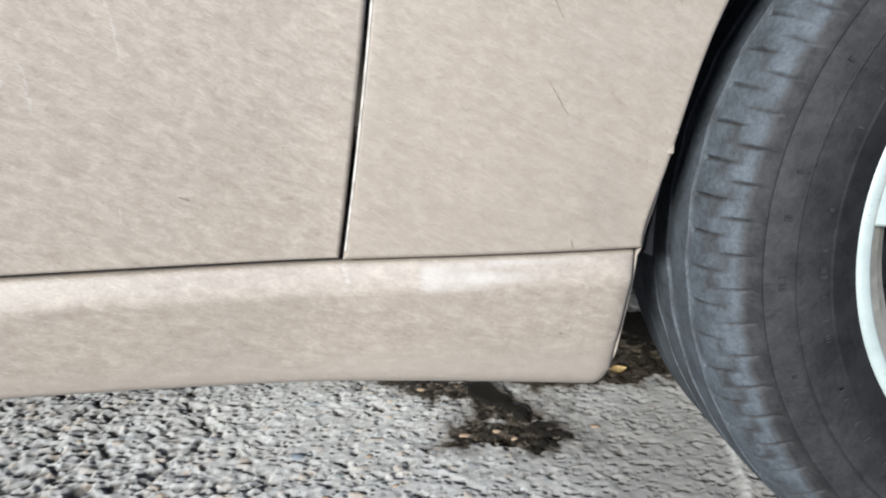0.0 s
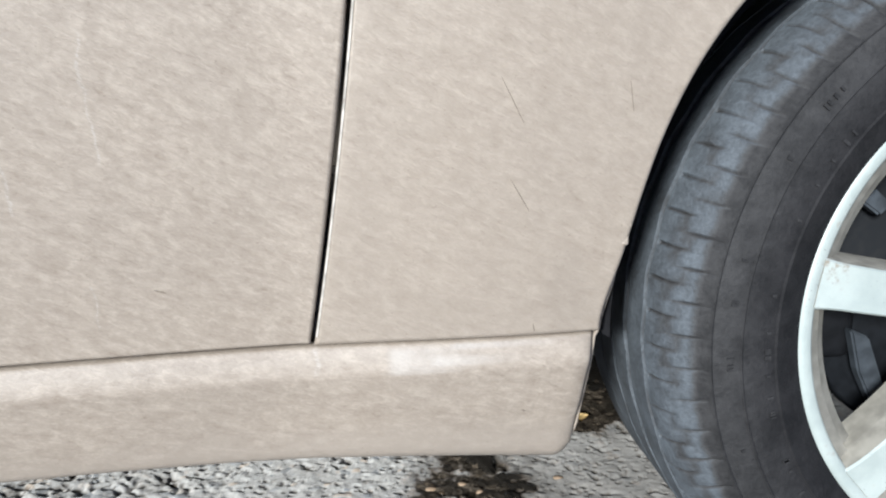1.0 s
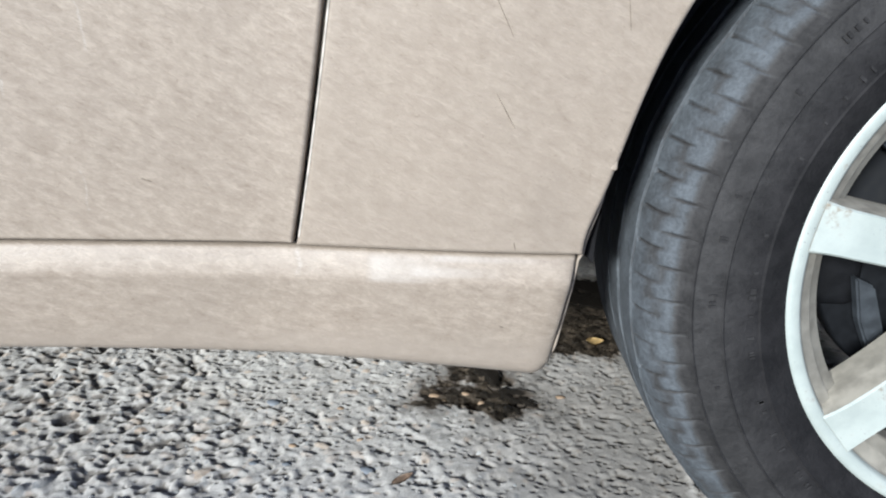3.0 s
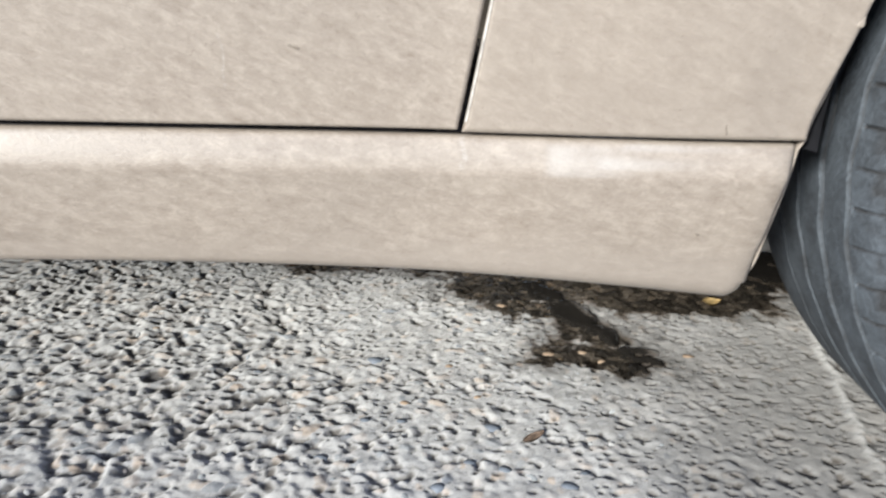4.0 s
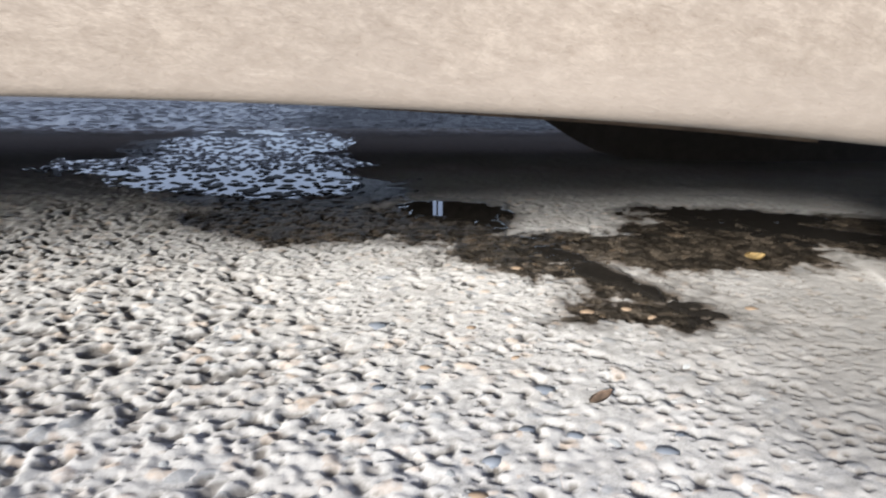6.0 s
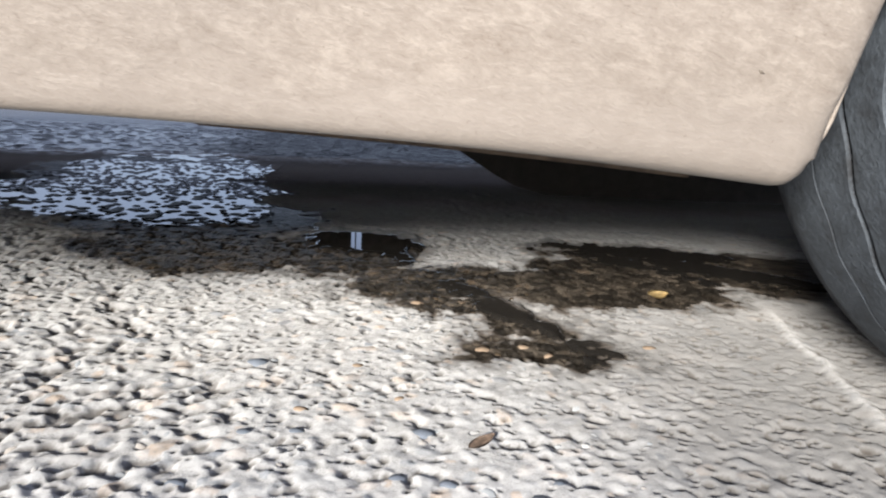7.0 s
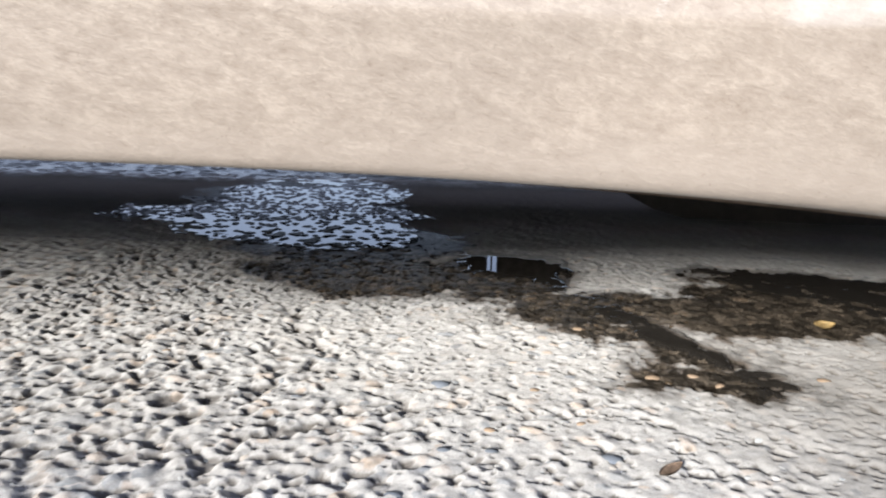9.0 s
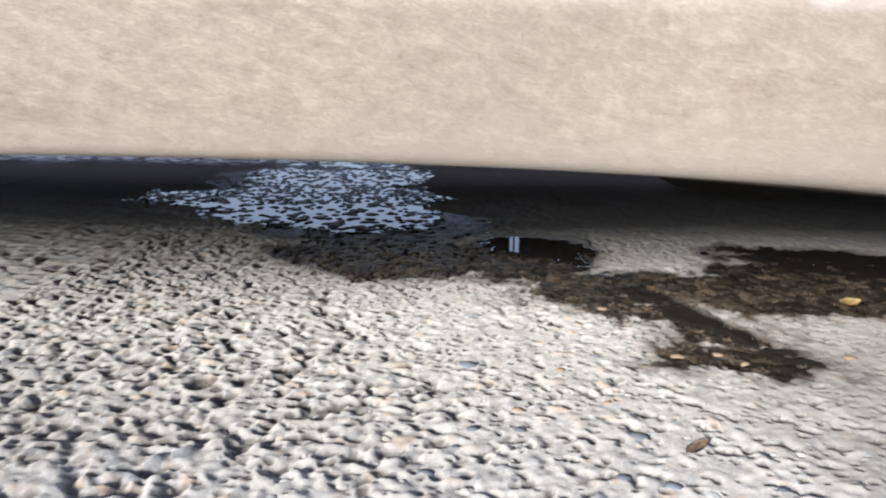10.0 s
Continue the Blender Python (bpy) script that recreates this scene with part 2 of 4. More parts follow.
SILL_PAINT = make_paint("dusty_beige_sill_paint", strong=0.016, calm=0.08, rinsed=0.240, slope=18, stretch=2.4, highlights=[(0.054, 0.125, 0.2935, 0.3125, 0.0025), (0.085, 0.168, 0.2990, 0.3055, 0.003), (0.100, 0.185, 0.3105, 0.3145, 0.001)],
                        runs=[(0.0035, 0.297, 0.316, 0.0028)])
MUDDY = make_plain("dirty_brown_sill_underside", (0.17, 0.125, 0.085), 0.7, 0, 70, 0.35)
SCRATCH = make_plain("dark_scratch", (0.14, 0.115, 0.09), 0.6, 0, 200, 0.2)
GROUND = make_ground()
PEBBLE = make_pebble()
SLATE = make_plain("blue_grey_pebble", (0.16, 0.18, 0.21), 0.6, 0, 250, 0.3)
SOAKED = make_plain("wet_brown_pebble", (0.075, 0.055, 0.036), 0.25, 0, 200, 0.5)
OCHRE = make_plain("ochre_pebble", (0.33, 0.24, 0.165), 0.65, 0, 250, 0.35)
TYRE = make_tyre()
RIM = make_rim()
BLACK = make_plain("black_plastic_liner", (0.012, 0.012, 0.014), 0.8, 0, 90, 0.3, shine=0.15)
UNDER = make_plain("dark_underbody_coating", (0.105, 0.095, 0.086), 0.9, 0, 40, 0.4, 0.4, 0.003, 0.2)
# even dark tone of the added light blocker
BLOCKER_DARK = make_plain("dark_blocker", (0.085, 0.079, 0.073), 0.9, 0, 40, 0.15, 0.2, 0.002, 0.1)
RIM_DIRTY = make_plain("grimy_beige_alloy", (0.265, 0.250, 0.215), 0.6, 0, 60, 0.3, 0.25, 0.001)
# disc and caliper are near black: the wheel's inner shade is in their colour
DISC = make_plain("worn_shaded_disc_iron", (0.007, 0.008, 0.010), 0.7, 0.0, 90, 0.25, shine=0.1)
GLINT = make_plain("blue_grey_glint", (0.036, 0.042, 0.050), 0.6, 0.0, 70, 0.35, shine=0.2)
STEEL = make_plain("shaded_cast_metal", (0.006, 0.0065, 0.008), 0.7, 0.0, 80, 0.3, shine=0.12)
BARREL = make_plain("dark_rim_inside", (0.012, 0.0115, 0.012), 0.8, 0, 60, 0.4, shine=0.12)
GLASS = make_plain("dark_window_glass", (0.02, 0.022, 0.024), 0.08, 0, 10, 0.1, 0.0)
LEAF_BROWN = make_plain("dry_brown_leaf", (0.36, 0.26, 0.19), 0.7, 0, 200, 0.35)
LEAF_YELLOW = make_plain("yellow_leaf", (0.50, 0.36, 0.16), 0.6, 0, 200, 0.25)


# ---- building helpers ----
def part(name, bm, material, parent=None, label="", smooth=True):
    mesh = bpy.data.meshes.new(name)
    bmesh.ops.recalc_face_normals(bm, faces=bm.faces)
    bm.to_mesh(mesh)
    bm.free()
    mesh.materials.append(material)
    if smooth:
        mesh.shade_smooth()
    ob = new(name, mesh)
    if parent:
        ob.parent = parent
    return tagged(ob, label)


def grid_faces(bm, verts, close_u=False, close_v=False):
    nu, nv = len(verts), len(verts[0])
    for i in range(nu if close_u else nu - 1):
        for j in range(nv if close_v else nv - 1):
            quad = (verts[i][j], verts[(i + 1) % nu][j], verts[(i + 1) % nu][(j + 1) % nv], verts[i][(j + 1) % nv])
            if len(set(quad)) == 4:
                bm.faces.new(quad)


def hemmed(P, Y, nu, nv, r=0.003, back=0.012, side=1):
    """A skin over the plan P(u, v) -> x, z with depth Y(x, z), its four edges rolled back by radius r; side -1 for the far side of the car."""
    turns = [radians(a) for a in (90, 65, 40, 18)]

    def axis(n):
        rows = [(0.0, turns[0], back)] + [(0.0, a, 0.0) for a in turns]
        rows += [(i / (n - 1), 0.0, 0.0) for i in range(n)]
        rows += [(1.0, a, 0.0) for a in reversed(turns)] + [(1.0, turns[0], back)]
        return rows

    bm = bmesh.new()
    verts, e = [], 1e-3
    for u, au, bu in axis(nu):
        col = []
        for v, av, bv in axis(nv):
            p = Vector(P(u, v))
            off, deep = Vector((0, 0)), 0.0
            if au:
                d = (p - Vector(P(u + (e if u < 0.5 else -e), v))).normalized()
                off += d * (math.sin(au) * r)
                deep = max(deep, r * (1 - math.cos(au)) + bu)
            if av:
                d = (p - Vector(P(u, v + (e if v < 0.5 else -e)))).normalized()
                off += d * (math.sin(av) * r)
                deep = max(deep, r * (1 - math.cos(av)) + bv)
            col.append(bm.verts.new((p.x + off.x, Y(p.x, p.y) + side * deep, p.y + off.y)))
        verts.append(col)
    grid_faces(bm, verts)
    return bm


def box(bm, lo, hi, bevel=0.0):
    c = [(a + b) / 2 for a, b in zip(lo, hi)]
    s = [b - a for a, b in zip(lo, hi)]
    made = bmesh.ops.create_cube(bm, size=1, matrix=Matrix.Translation(c) @ Matrix.Diagonal((*s, 1)))
    if bevel:
        edges = list({e for v in made["verts"] for e in v.link_edges})
        bmesh.ops.bevel(bm, geom=edges, offset=bevel, segments=3, affect="EDGES", profile=0.5)


def revolve(bm, profile, centre, steps, shift=None):
    """Turn a closed or open profile of (radius, y) about the y axis through centre (x, z)."""
    verts = []
    for i in range(steps):
        a = 2 * math.pi * i / steps
        row = []
        for k, (r, y) in enumerate(profile):
            if shift:
                r, y = shift(i, k, r, y)
            row.append(bm.verts.new((centre[0] + r * math.cos(a), y, centre[1] + r * math.sin(a))))
        verts.append(row)
    grid_faces(bm, verts, close_u=True)


def smooth01(t):
    t = min(1.0, max(0.0, t))
    return t * t * (3 - 2 * t)


# ---- the ground: one sheet with real relief under the near half of the car ----
def lines(dense, spread):
    """Coordinates: dense stretches of (start, end, step), then growing steps out to the horizon."""
    out = []
    for a, b, s in dense:
        out += list(np.arange(a, b - 1e-9, s))
    out.append(dense[-1][1])
    lo, hi, step = out[0], out[-1], spread
    left, right = [], []
    while hi < 400:
        hi += step
        lo -= step
        right.append(hi)
        left.append(lo)
        step *= 1.32
    return np.array(left[::-1] + out + right)


def value_noise(x, y, size, seed):
    """Smooth noise from 0 to 1 on arrays."""
    rng = np.random.RandomState(seed)
    table = rng.rand(256, 256)
    u, v = x / size, y / size
    i, j = np.floor(u).astype(int), np.floor(v).astype(int)
    fu, fv = u - i, v - j
    fu, fv = fu * fu * (3 - 2 * fu), fv * fv * (3 - 2 * fv)
    i0, i1, j0, j1 = i % 256, (i + 1) % 256, j % 256, (j + 1) % 256
    return (table[i0, j0] * (1 - fu) * (1 - fv) + table[i1, j0] * fu * (1 - fv)
            + table[i0, j1] * (1 - fu) * fv + table[i1, j1] * fu * fv)


# wet and oily patches: centre x, y, half lengths, turn in degrees
WET = [
    (0.172, 0.388, 0.080, 0.052, -14), (0.135, 0.374, 0.056, 0.036, -8), (0.175, 0.465, 0.062, 0.075, 25), (0.36, 0.70, 0.15, 0.11, 0), (0.11, 0.535, 0.13, 0.040, -12),
    (0.04, 0.60, 0.085, 0.065, -8), (0.20, 0.63, 0.20, 0.095, 0), (0.05, 0.63, 0.09, 0.09, 0), (0.37, 0.60, 0.09, 0.075, 0),
    (0.43, 0.80, 0.17, 0.095, -18), (0.60, 0.70, 0.17, 0.13, -30),
    (-0.04, 0.80, 0.12, 0.16, 0), (0.03, 0.82, 0.06, 0.09, 0), (-0.20, 0.78, 0.15, 0.135, 0), (-0.33, 0.80, 0.11, 0.08, -20),
    (-0.30, 1.05, 0.22, 0.20, 0), (-0.45, 1.32, 0.26, 0.30, 0), (-0.70, 1.36, 0.20, 0.13, 0), (-0.55, 1.75, 0.28, 0.35, 0),
]
# standing water deep enough to mirror
POOL = [(-0.47, 1.30, 0.26, 0.30, 0), (-0.33, 1.08, 0.15, 0.13, 0), (-0.68, 1.36, 0.18, 0.10, 0), (-0.50, 1.8, 0.25, 0.35, 0),
        (-0.01, 0.90, 0.09, 0.10, 0), (0.42, 0.84, 0.15, 0.05, -18), (0.128, 0.572, 0.23, 0.027, -65.5), (0.376, 0.773, 0.16, 0.036, -55), (0.50, 0.72, 0.15, 0.050, -35)]


def blobs(x, y, some):
    best = np.full(x.shape, -9.0)
    for cx, cy, a, b, turn in some:
        c, s = math.cos(radians(turn)), math.sin(radians(turn))
        u, v = ((x - cx) * c + (y - cy) * s) / a, (-(x - cx) * s + (y - cy) * c) / b
        best = np.maximum(best, (1 - np.sqrt(u * u + v * v)) * min(a, b))
    return best


def step(t, lo, hi):
    t = np.clip((t - lo) / (hi - lo), 0, 1)
    return t * t * (3 - 2 * t)


def rough_side(x, y):
    """1 on the worn side of the crack line, with deep pits, 0 on the smoother side."""
    d = (x + 0.29) * 0.87 + (y - 0.53) * 0.49
    return 1 - step(d, -0.10, 0.10)


def build_ground():
    xs = lines([(-2.2, -1.30, 0.012), (-1.30, -0.92, 0.005), (-0.92, -0.66, 0.0035), (-0.66, 0.55, 0.0018), (0.55, 0.80, 0.005)], 0.015)
    ys = lines([(-0.12, 0.72, 0.0018), (0.72, 1.10, 0.003), (1.10, 1.75, 0.0032), (1.75, 2.2, 0.005), (2.2, 3.6, 0.013)], 0.02)
    X, Y = np.meshgrid(xs, ys, indexing="ij")
    rng = np.random.RandomState(5)
    near = (X > -1.31) & (X < 0.81) & (Y > -0.13) & (Y < 2.21)
    bank = (X > -2.21) & (X < 0.81) & (Y > 1.8) & (Y < 3.61)
    rough = rough_side(X, Y)
    H = np.full(X.shape, -0.0060)
    tone = 0.3 + 0.4 * value_noise(X, Y, 0.01, 3)
    peb = np.zeros(X.shape)
    cell = 0.0130
    for cx in np.arange(-1.30, 0.80, cell):
        for cy in np.arange(-0.12, 1.02, cell):
            px, py = cx + rng.rand() * cell, cy + rng.rand() * cell
            size = 0.0054 + 0.0062 * rng.rand() ** 1.9
            a, b = size * (1 + 0.55 * rng.rand()), size * (0.72 + 0.25 * rng.rand())
            turn, top, tn, skew = rng.rand() * 3.14, rng.rand(), rng.rand(), rng.rand(2) - 0.5
            lift = float(rough_side(np.array(px), np.array(py)))
            i0, i1 = np.searchsorted(xs, (px - 1.15 * a, px + 1.15 * a))
            j0, j1 = np.searchsorted(ys, (py - 1.15 * a, py + 1.15 * a))
            if i1 <= i0 or j1 <= j0:
                continue
            dx, dy = xs[i0:i1, None] - px, ys[None, j0:j1] - py
            c, s = math.cos(turn), math.sin(turn)
            u, v = (dx * c + dy * s) / a, (dy * c - dx * s) / b
            q = np.abs(u) ** 2.4 + np.abs(v) ** 2.2
            cap = np.clip(1 - q, 0, 1) ** (0.95 - 0.25 * lift)
            tall = 0.0030 + b * (0.10 + 0.22 * top)
            h = -0.0042 + cap * tall * (0.72 + 0.16 * lift) * (1 - 0.08 * smooth01((px - 0.05) / 0.25)) * (1 + 0.18 * skew[0] * u + 0.18 * skew[1] * v)
            win = H[i0:i1, j0:j1]
            up = (q < 1) & (h > win)
            win[up] = h[up]
            tone[i0:i1, j0:j1][up] = tn
            peb[i0:i1, j0:j1][up] = np.clip(cap[up] * 1.6 - 0.15, 0, 1)
    # mortar fills the gaps, but is washed out of many of them on the worn side
    U, V = 0.82 * X + 0.57 * Y + 0.008 * value_noise(X, Y, 0.017, 16), 0.82 * Y - 0.57 * X + 0.008 * value_noise(X, Y, 0.015, 17)
    washed = 0.72 * value_noise(U, V, 0.017, 11) + 0.28 * value_noise(V, U, 0.006, 13)
    gone = step(washed, 0.61 - 0.145 * rough, 0.72 - 0.115 * rough) * (1 - 0.75 * step(Y, 0.92, 1.02))
    fill = -0.0029 + 0.0015 * value_noise(X, Y, 0.03, 8) + 0.0007 * value_noise(X, Y, 0.006, 9) - 0.0004 * rough - 0.0034 * gone
    soft = 0.0006
    paste = step(fill - H, -soft, soft)
    H = np.maximum(H, fill)
    peb = peb * (1 - paste)
    # pits where whole pieces have broken out
    pit = step(0.8 * value_noise(V, U, 0.0150, 18) + 0.2 * value_noise(U, V, 0.005, 19), 0.70, 0.80) * (0.30 + 0.70 * rough) * (1 - 0.8 * step(Y, 0.92, 1.02))
    H -= 0.0034 * pit
    fleck = step(value_noise(U, V, 0.0072, 12), 0.80, 0.95) * near * (1 - step(X, 0.0, 0.2))
    H -= 0.0006 * fleck
    for _ in range(2):  # worn round
        H[1:-1] = 0.25 * H[:-2] + 0.5 * H[1:-1] + 0.25 * H[2:]
        H[:, 1:-1] = 0.25 * H[:, :-2] + 0.5 * H[:, 1:-1] + 0.25 * H[:, 2:]
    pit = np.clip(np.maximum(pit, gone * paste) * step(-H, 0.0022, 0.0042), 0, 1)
    H += near * (0.0004 * (value_noise(X, Y, 0.0055, 14) - 0.5) + 0.0009 * (value_noise(X, Y, 0.0105, 15) - 0.5))
    # small holes pecked into the surface
    hole = np.zeros(X.shape)
    for n in range(7500):
        px, py, k = rng.uniform(-0.66, 0.55), -0.12 + 1.05 * rng.rand() ** 1.15, rng.rand()
        lift = float(rough_side(np.array(px), np.array(py)))
        a = 0.0024 + (0.0036 + 0.0030 * lift) * k ** 2.0
        b = a * (0.55 + 0.4 * rng.rand())
        turn = rng.rand() * 3.14
        i0, i1 = np.searchsorted(xs, (px - a, px + a))
        j0, j1 = np.searchsorted(ys, (py - a, py + a))
        if i1 <= i0 or j1 <= j0:
            continue
        dx, dy = xs[i0:i1, None] - px, ys[None, j0:j1] - py
        c, s = math.cos(turn), math.sin(turn)
        q = ((dx * c + dy * s) / a) ** 2 + ((dy * c - dx * s) / b) ** 2
        win = hole[i0:i1, j0:j1]
        np.maximum(win, np.clip(1.3 * (1 - q), 0, 1) * (0.45 + 0.55 * rng.rand()), out=win)
    H -= 0.0026 * hole
    # the crack that runs out from the oil, and a smooth trowel ridge near the tyre
    wob = 0.030 * (value_noise(X, Y, 0.04, 21) - 0.5) + 0.006 * (value_noise(X, Y, 0.012, 22) - 0.5)
    d = (X + 0.28) * 0.87 + (Y - 0.53) * 0.49 + wob
    along = step(Y, 0.36, 0.46) * (1 - step(Y, 0.66, 0.74))
    crack = np.exp(-(d / 0.0048) ** 2) * along
    H -= 0.0026 * crack * (0.35 + 0.65 * value_noise(X, Y, 0.02, 23))
    d2 = (X - 0.435) * 0.97 - (Y - 0.35) * 0.235 + 0.4 * wob
    ridge = 0.75 * np.exp(-(d2 / 0.0065) ** 2) * step(Y, 0.1, 0.2) * (1 - step(Y, 0.5, 0.56))
    H = H * (1 - 0.85 * ridge) + 0.0025 * ridge
    peb = peb * (1 - ridge)
    H += 0.004 * (value_noise(X, Y, 0.22, 31) - 0.5) * (1 - step(Y, 0.9, 1.05))
    # water
    edge = 0.034 * (value_noise(X, Y, 0.05, 41) - 0.5) + 0.022 * (value_noise(X, Y, 0.017, 42) - 0.5) + 0.014 * (value_noise(X, Y, 0.007, 43) - 0.5)
    edge = edge * (1 + 2.0 * step(Y, 1.0, 1.25))
    field = blobs(X, Y, WET) + edge
    damp = step(field + 0.02 * (value_noise(X, Y, 0.011, 44) - 0.5), -0.026, 0.004) * 0.42
    wet = np.maximum(step(field, -0.004, 0.013), damp * (Y < 1.0))
    drying = step(blobs(X, Y, [(0.205, 0.492, 0.105, 0.018, -63.5)]) + 0.4 * edge, -0.008, 0.010)
    wet = wet * (1 - 0.58 * drying)
    far = step(Y + 0.1 * value_noise(X, Y, 0.1, 45), 1.9, 2.3)
    pool = step(blobs(X, Y, POOL) + edge, -0.03, 0.012)
    level = -0.0010 - np.where(Y < 0.97, 0.014, 0.004) * (1 - pool) + 0.0015 * (Y < 0.97)
    wet = np.maximum(wet, far)
    H = np.where(near, np.maximum(H, level), np.where(bank, 0.003 * step(value_noise(X, Y, 0.03, 47), 0.75, 0.95) - 0.0012, 0.0))
    water = step(level - H + 1e-5, -0.0002, 0.0)
    mirror = np.maximum(water * wet, 0.55 * far * (1 - 0.55 * step(Y, 2.9, 3.6)) * (1 - 0.92 * step(X + 0.25 * value_noise(X, Y, 0.2, 48), -0.75, -0.15)))
    # stones that stand out of the standing water
    dots = np.zeros(X.shape)
    for n in range(6400):
        kind, py = rng.rand(), rng.rand()
        py = 0.98 + 0.6 * py ** 1.3 if kind < 0.28 else 1.3 + 0.7 * py if kind < 0.62 else 1.85 + 1.5 * py
        px = rng.uniform(-1.6, 0.3) if py < 1.9 else rng.uniform(-2.2, 0.8)
        a = (0.0054 + 0.0092 * rng.rand() ** 2.0) * (1.0 if py < 1.9 else 2.0)
        i0, i1 = np.searchsorted(xs, (px - a, px + a))
        j0, j1 = np.searchsorted(ys, (py - a, py + a))
        if i1 <= i0 or j1 <= j0:
            continue
        q = ((xs[i0:i1, None] - px) / a) ** 2 + ((ys[None, j0:j1] - py) / (0.8 * a)) ** 2
        win = dots[i0:i1, j0:j1]
        np.maximum(win, np.clip(1.4 * (1 - q), 0, 1), out=win)
    H += 0.002 * dots * (pool + far > 0.2)
    mirror = mirror * (1 - np.clip(1.5 * dots, 0, 1))
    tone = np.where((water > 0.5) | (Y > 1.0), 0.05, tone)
    # recesses are darkened for their dirt and for the shade in them
    grime_shade = np.clip(np.maximum(0.66 * pit, 0.80 * hole) * (1 - pool) + 0.22 * fleck + 0.32 * crack, 0, 0.95)
    grime_shade = np.where(near, grime_shade * (1 - ridge), 0.0)
    # shade under the middle of the car, painted as a dark band
    car_shade = (0.50 * step(Y + 0.12 * value_noise(X, Y, 0.09, 51), 1.18, 1.50) + 0.30 * step(Y, 1.35, 1.65)) * (1 - step(Y, 3.2, 3.5)) * (1 - step(np.abs(X + 0.3), 2.0, 2.4))
    grime_shade = np.maximum(grime_shade, car_shade)
    # the paving is darker towards positive x, beside the front tyre
    dark_right = (1 - ridge) * step(blobs(X, Y, [(0.52, 0.20, 0.30, 0.50, 14)]) + 3 * edge, -0.16, 0.10)
    nx, ny = X.shape
    co = np.stack([X, Y, H], -1).reshape(-1, 3).astype(np.float32)
    k = np.arange(nx * ny, dtype=np.int32).reshape(nx, ny)
    quads = np.stack([k[:-1, :-1], k[1:, :-1], k[1:, 1:], k[:-1, 1:]], -1).reshape(-1, 4)
    mesh = bpy.data.meshes.new("ground")
    mesh.vertices.add(len(co))
    mesh.vertices.foreach_set("co", co.ravel())
    mesh.loops.add(quads.size)
    mesh.loops.foreach_set("vertex_index", quads.ravel())
    mesh.polygons.add(len(quads))
    mesh.polygons.foreach_set("loop_start", np.arange(0, quads.size, 4, dtype=np.int32))
    mesh.update(calc_edges=True)
    for name, values in (("tone", tone), ("wet", wet), ("pebble", peb), ("grime_shade", grime_shade), ("dark_right", dark_right), ("mirror", mirror)):
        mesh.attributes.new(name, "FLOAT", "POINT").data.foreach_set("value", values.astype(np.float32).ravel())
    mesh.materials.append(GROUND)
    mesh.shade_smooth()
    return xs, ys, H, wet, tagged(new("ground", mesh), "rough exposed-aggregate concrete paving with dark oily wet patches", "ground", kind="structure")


grid_x, grid_y, relief, wetness, ground = build_ground()

# ---- the car ----
car = tagged(new("car"), "dusty champagne beige car parked on wet concrete", "car")
SILL_TOP, BELT = 0.318, 0.86
WHEEL = (0.570, 0.312)


def bow(x):
    """The body side stands out a little towards the middle of the car."""
    t = max(0.0, -x)
    t = min(t, 0.7)
    ahead = max(0.0, min(0.24, x) - 0.08)
    back = 0.09 * smooth01((-1.2 - x) / 0.6)
    return -0.165 * t * t / (t + 0.03) + 0.40 * ahead * ahead + back


def skin(x, z):
    """Depth of the near side of the body above the sill."""
    t = max(0.0, z - SILL_TOP)
    return bow(x) - 0.25 * t + 0.16 * t * t


def sill_rise(x):
    """The door's lower edge climbs slightly towards the rear."""
    return 0.012 * min(0.6, max(0.0, -x))


def gap_x(z):
    """The slit between door and wing leans forward as it rises."""
    t = z - SILL_TOP
    return 0.0005 + 0.194 * t - 0.15 * t * t


def arch_r(a):
    """Radius of the wheel opening by angle; it flares towards the sill."""
    up = min(abs(a), abs(math.pi - a))
    low = smooth01((radians(14) - up) / radians(14))
    return 0.3535 + 0.0085 * low ** 2 + 0.010 * smooth01((up - radians(12)) / radians(26))


def build_door():
    def plan(u, v):
        z = SILL_TOP + 0.0055 + v * (BELT - SILL_TOP)
        lo, hi = -1.02, gap_x(z) - 0.0046
        x = lo + (hi - lo) * (1 - (1 - u) ** 2.2)
        return x, z + sill_rise(x) * (1 - v)
    bm = hemmed(plan, skin, 60, 40, r=0.0028)
    part("door", bm, DOOR_PAINT, car, "dusty beige door panel with faint slanting dirt streaks")


def arch_panel(cx, behind, ahead, depth, side=1, top=BELT):
    """A panel round a wheel opening at cx, bounded by behind(z) and ahead(z) and by the belt line."""
    base = SILL_TOP + 0.0054

    def plan(u, v):
        a = math.pi * (1 - v)
        d = Vector((math.cos(a), math.sin(a)))
        reach = 2.0
        if d.y > 1e-6:
            reach = (top - base) / d.y
        if abs(d.x) > 1e-6:
            border, t = (ahead if d.x > 0 else behind), 0.56
            for _ in range(12):
                t = (border(base + d.y * t) - cx) / d.x
            reach = min(reach, t)
        p0, p1 = Vector((cx, base)) + d * arch_r(a), Vector((cx, base)) + d * reach
        return p0.lerp(p1, 1 - u)
    return hemmed(plan, depth, 26, 150, r=0.0042, side=side)


def build_wing():
    part("front_wing", arch_panel(WHEEL[0], lambda z: gap_x(z) + 0.0052, lambda z: 1.36, skin), PAINT, car, "dusty beige front wing with thin scratches")


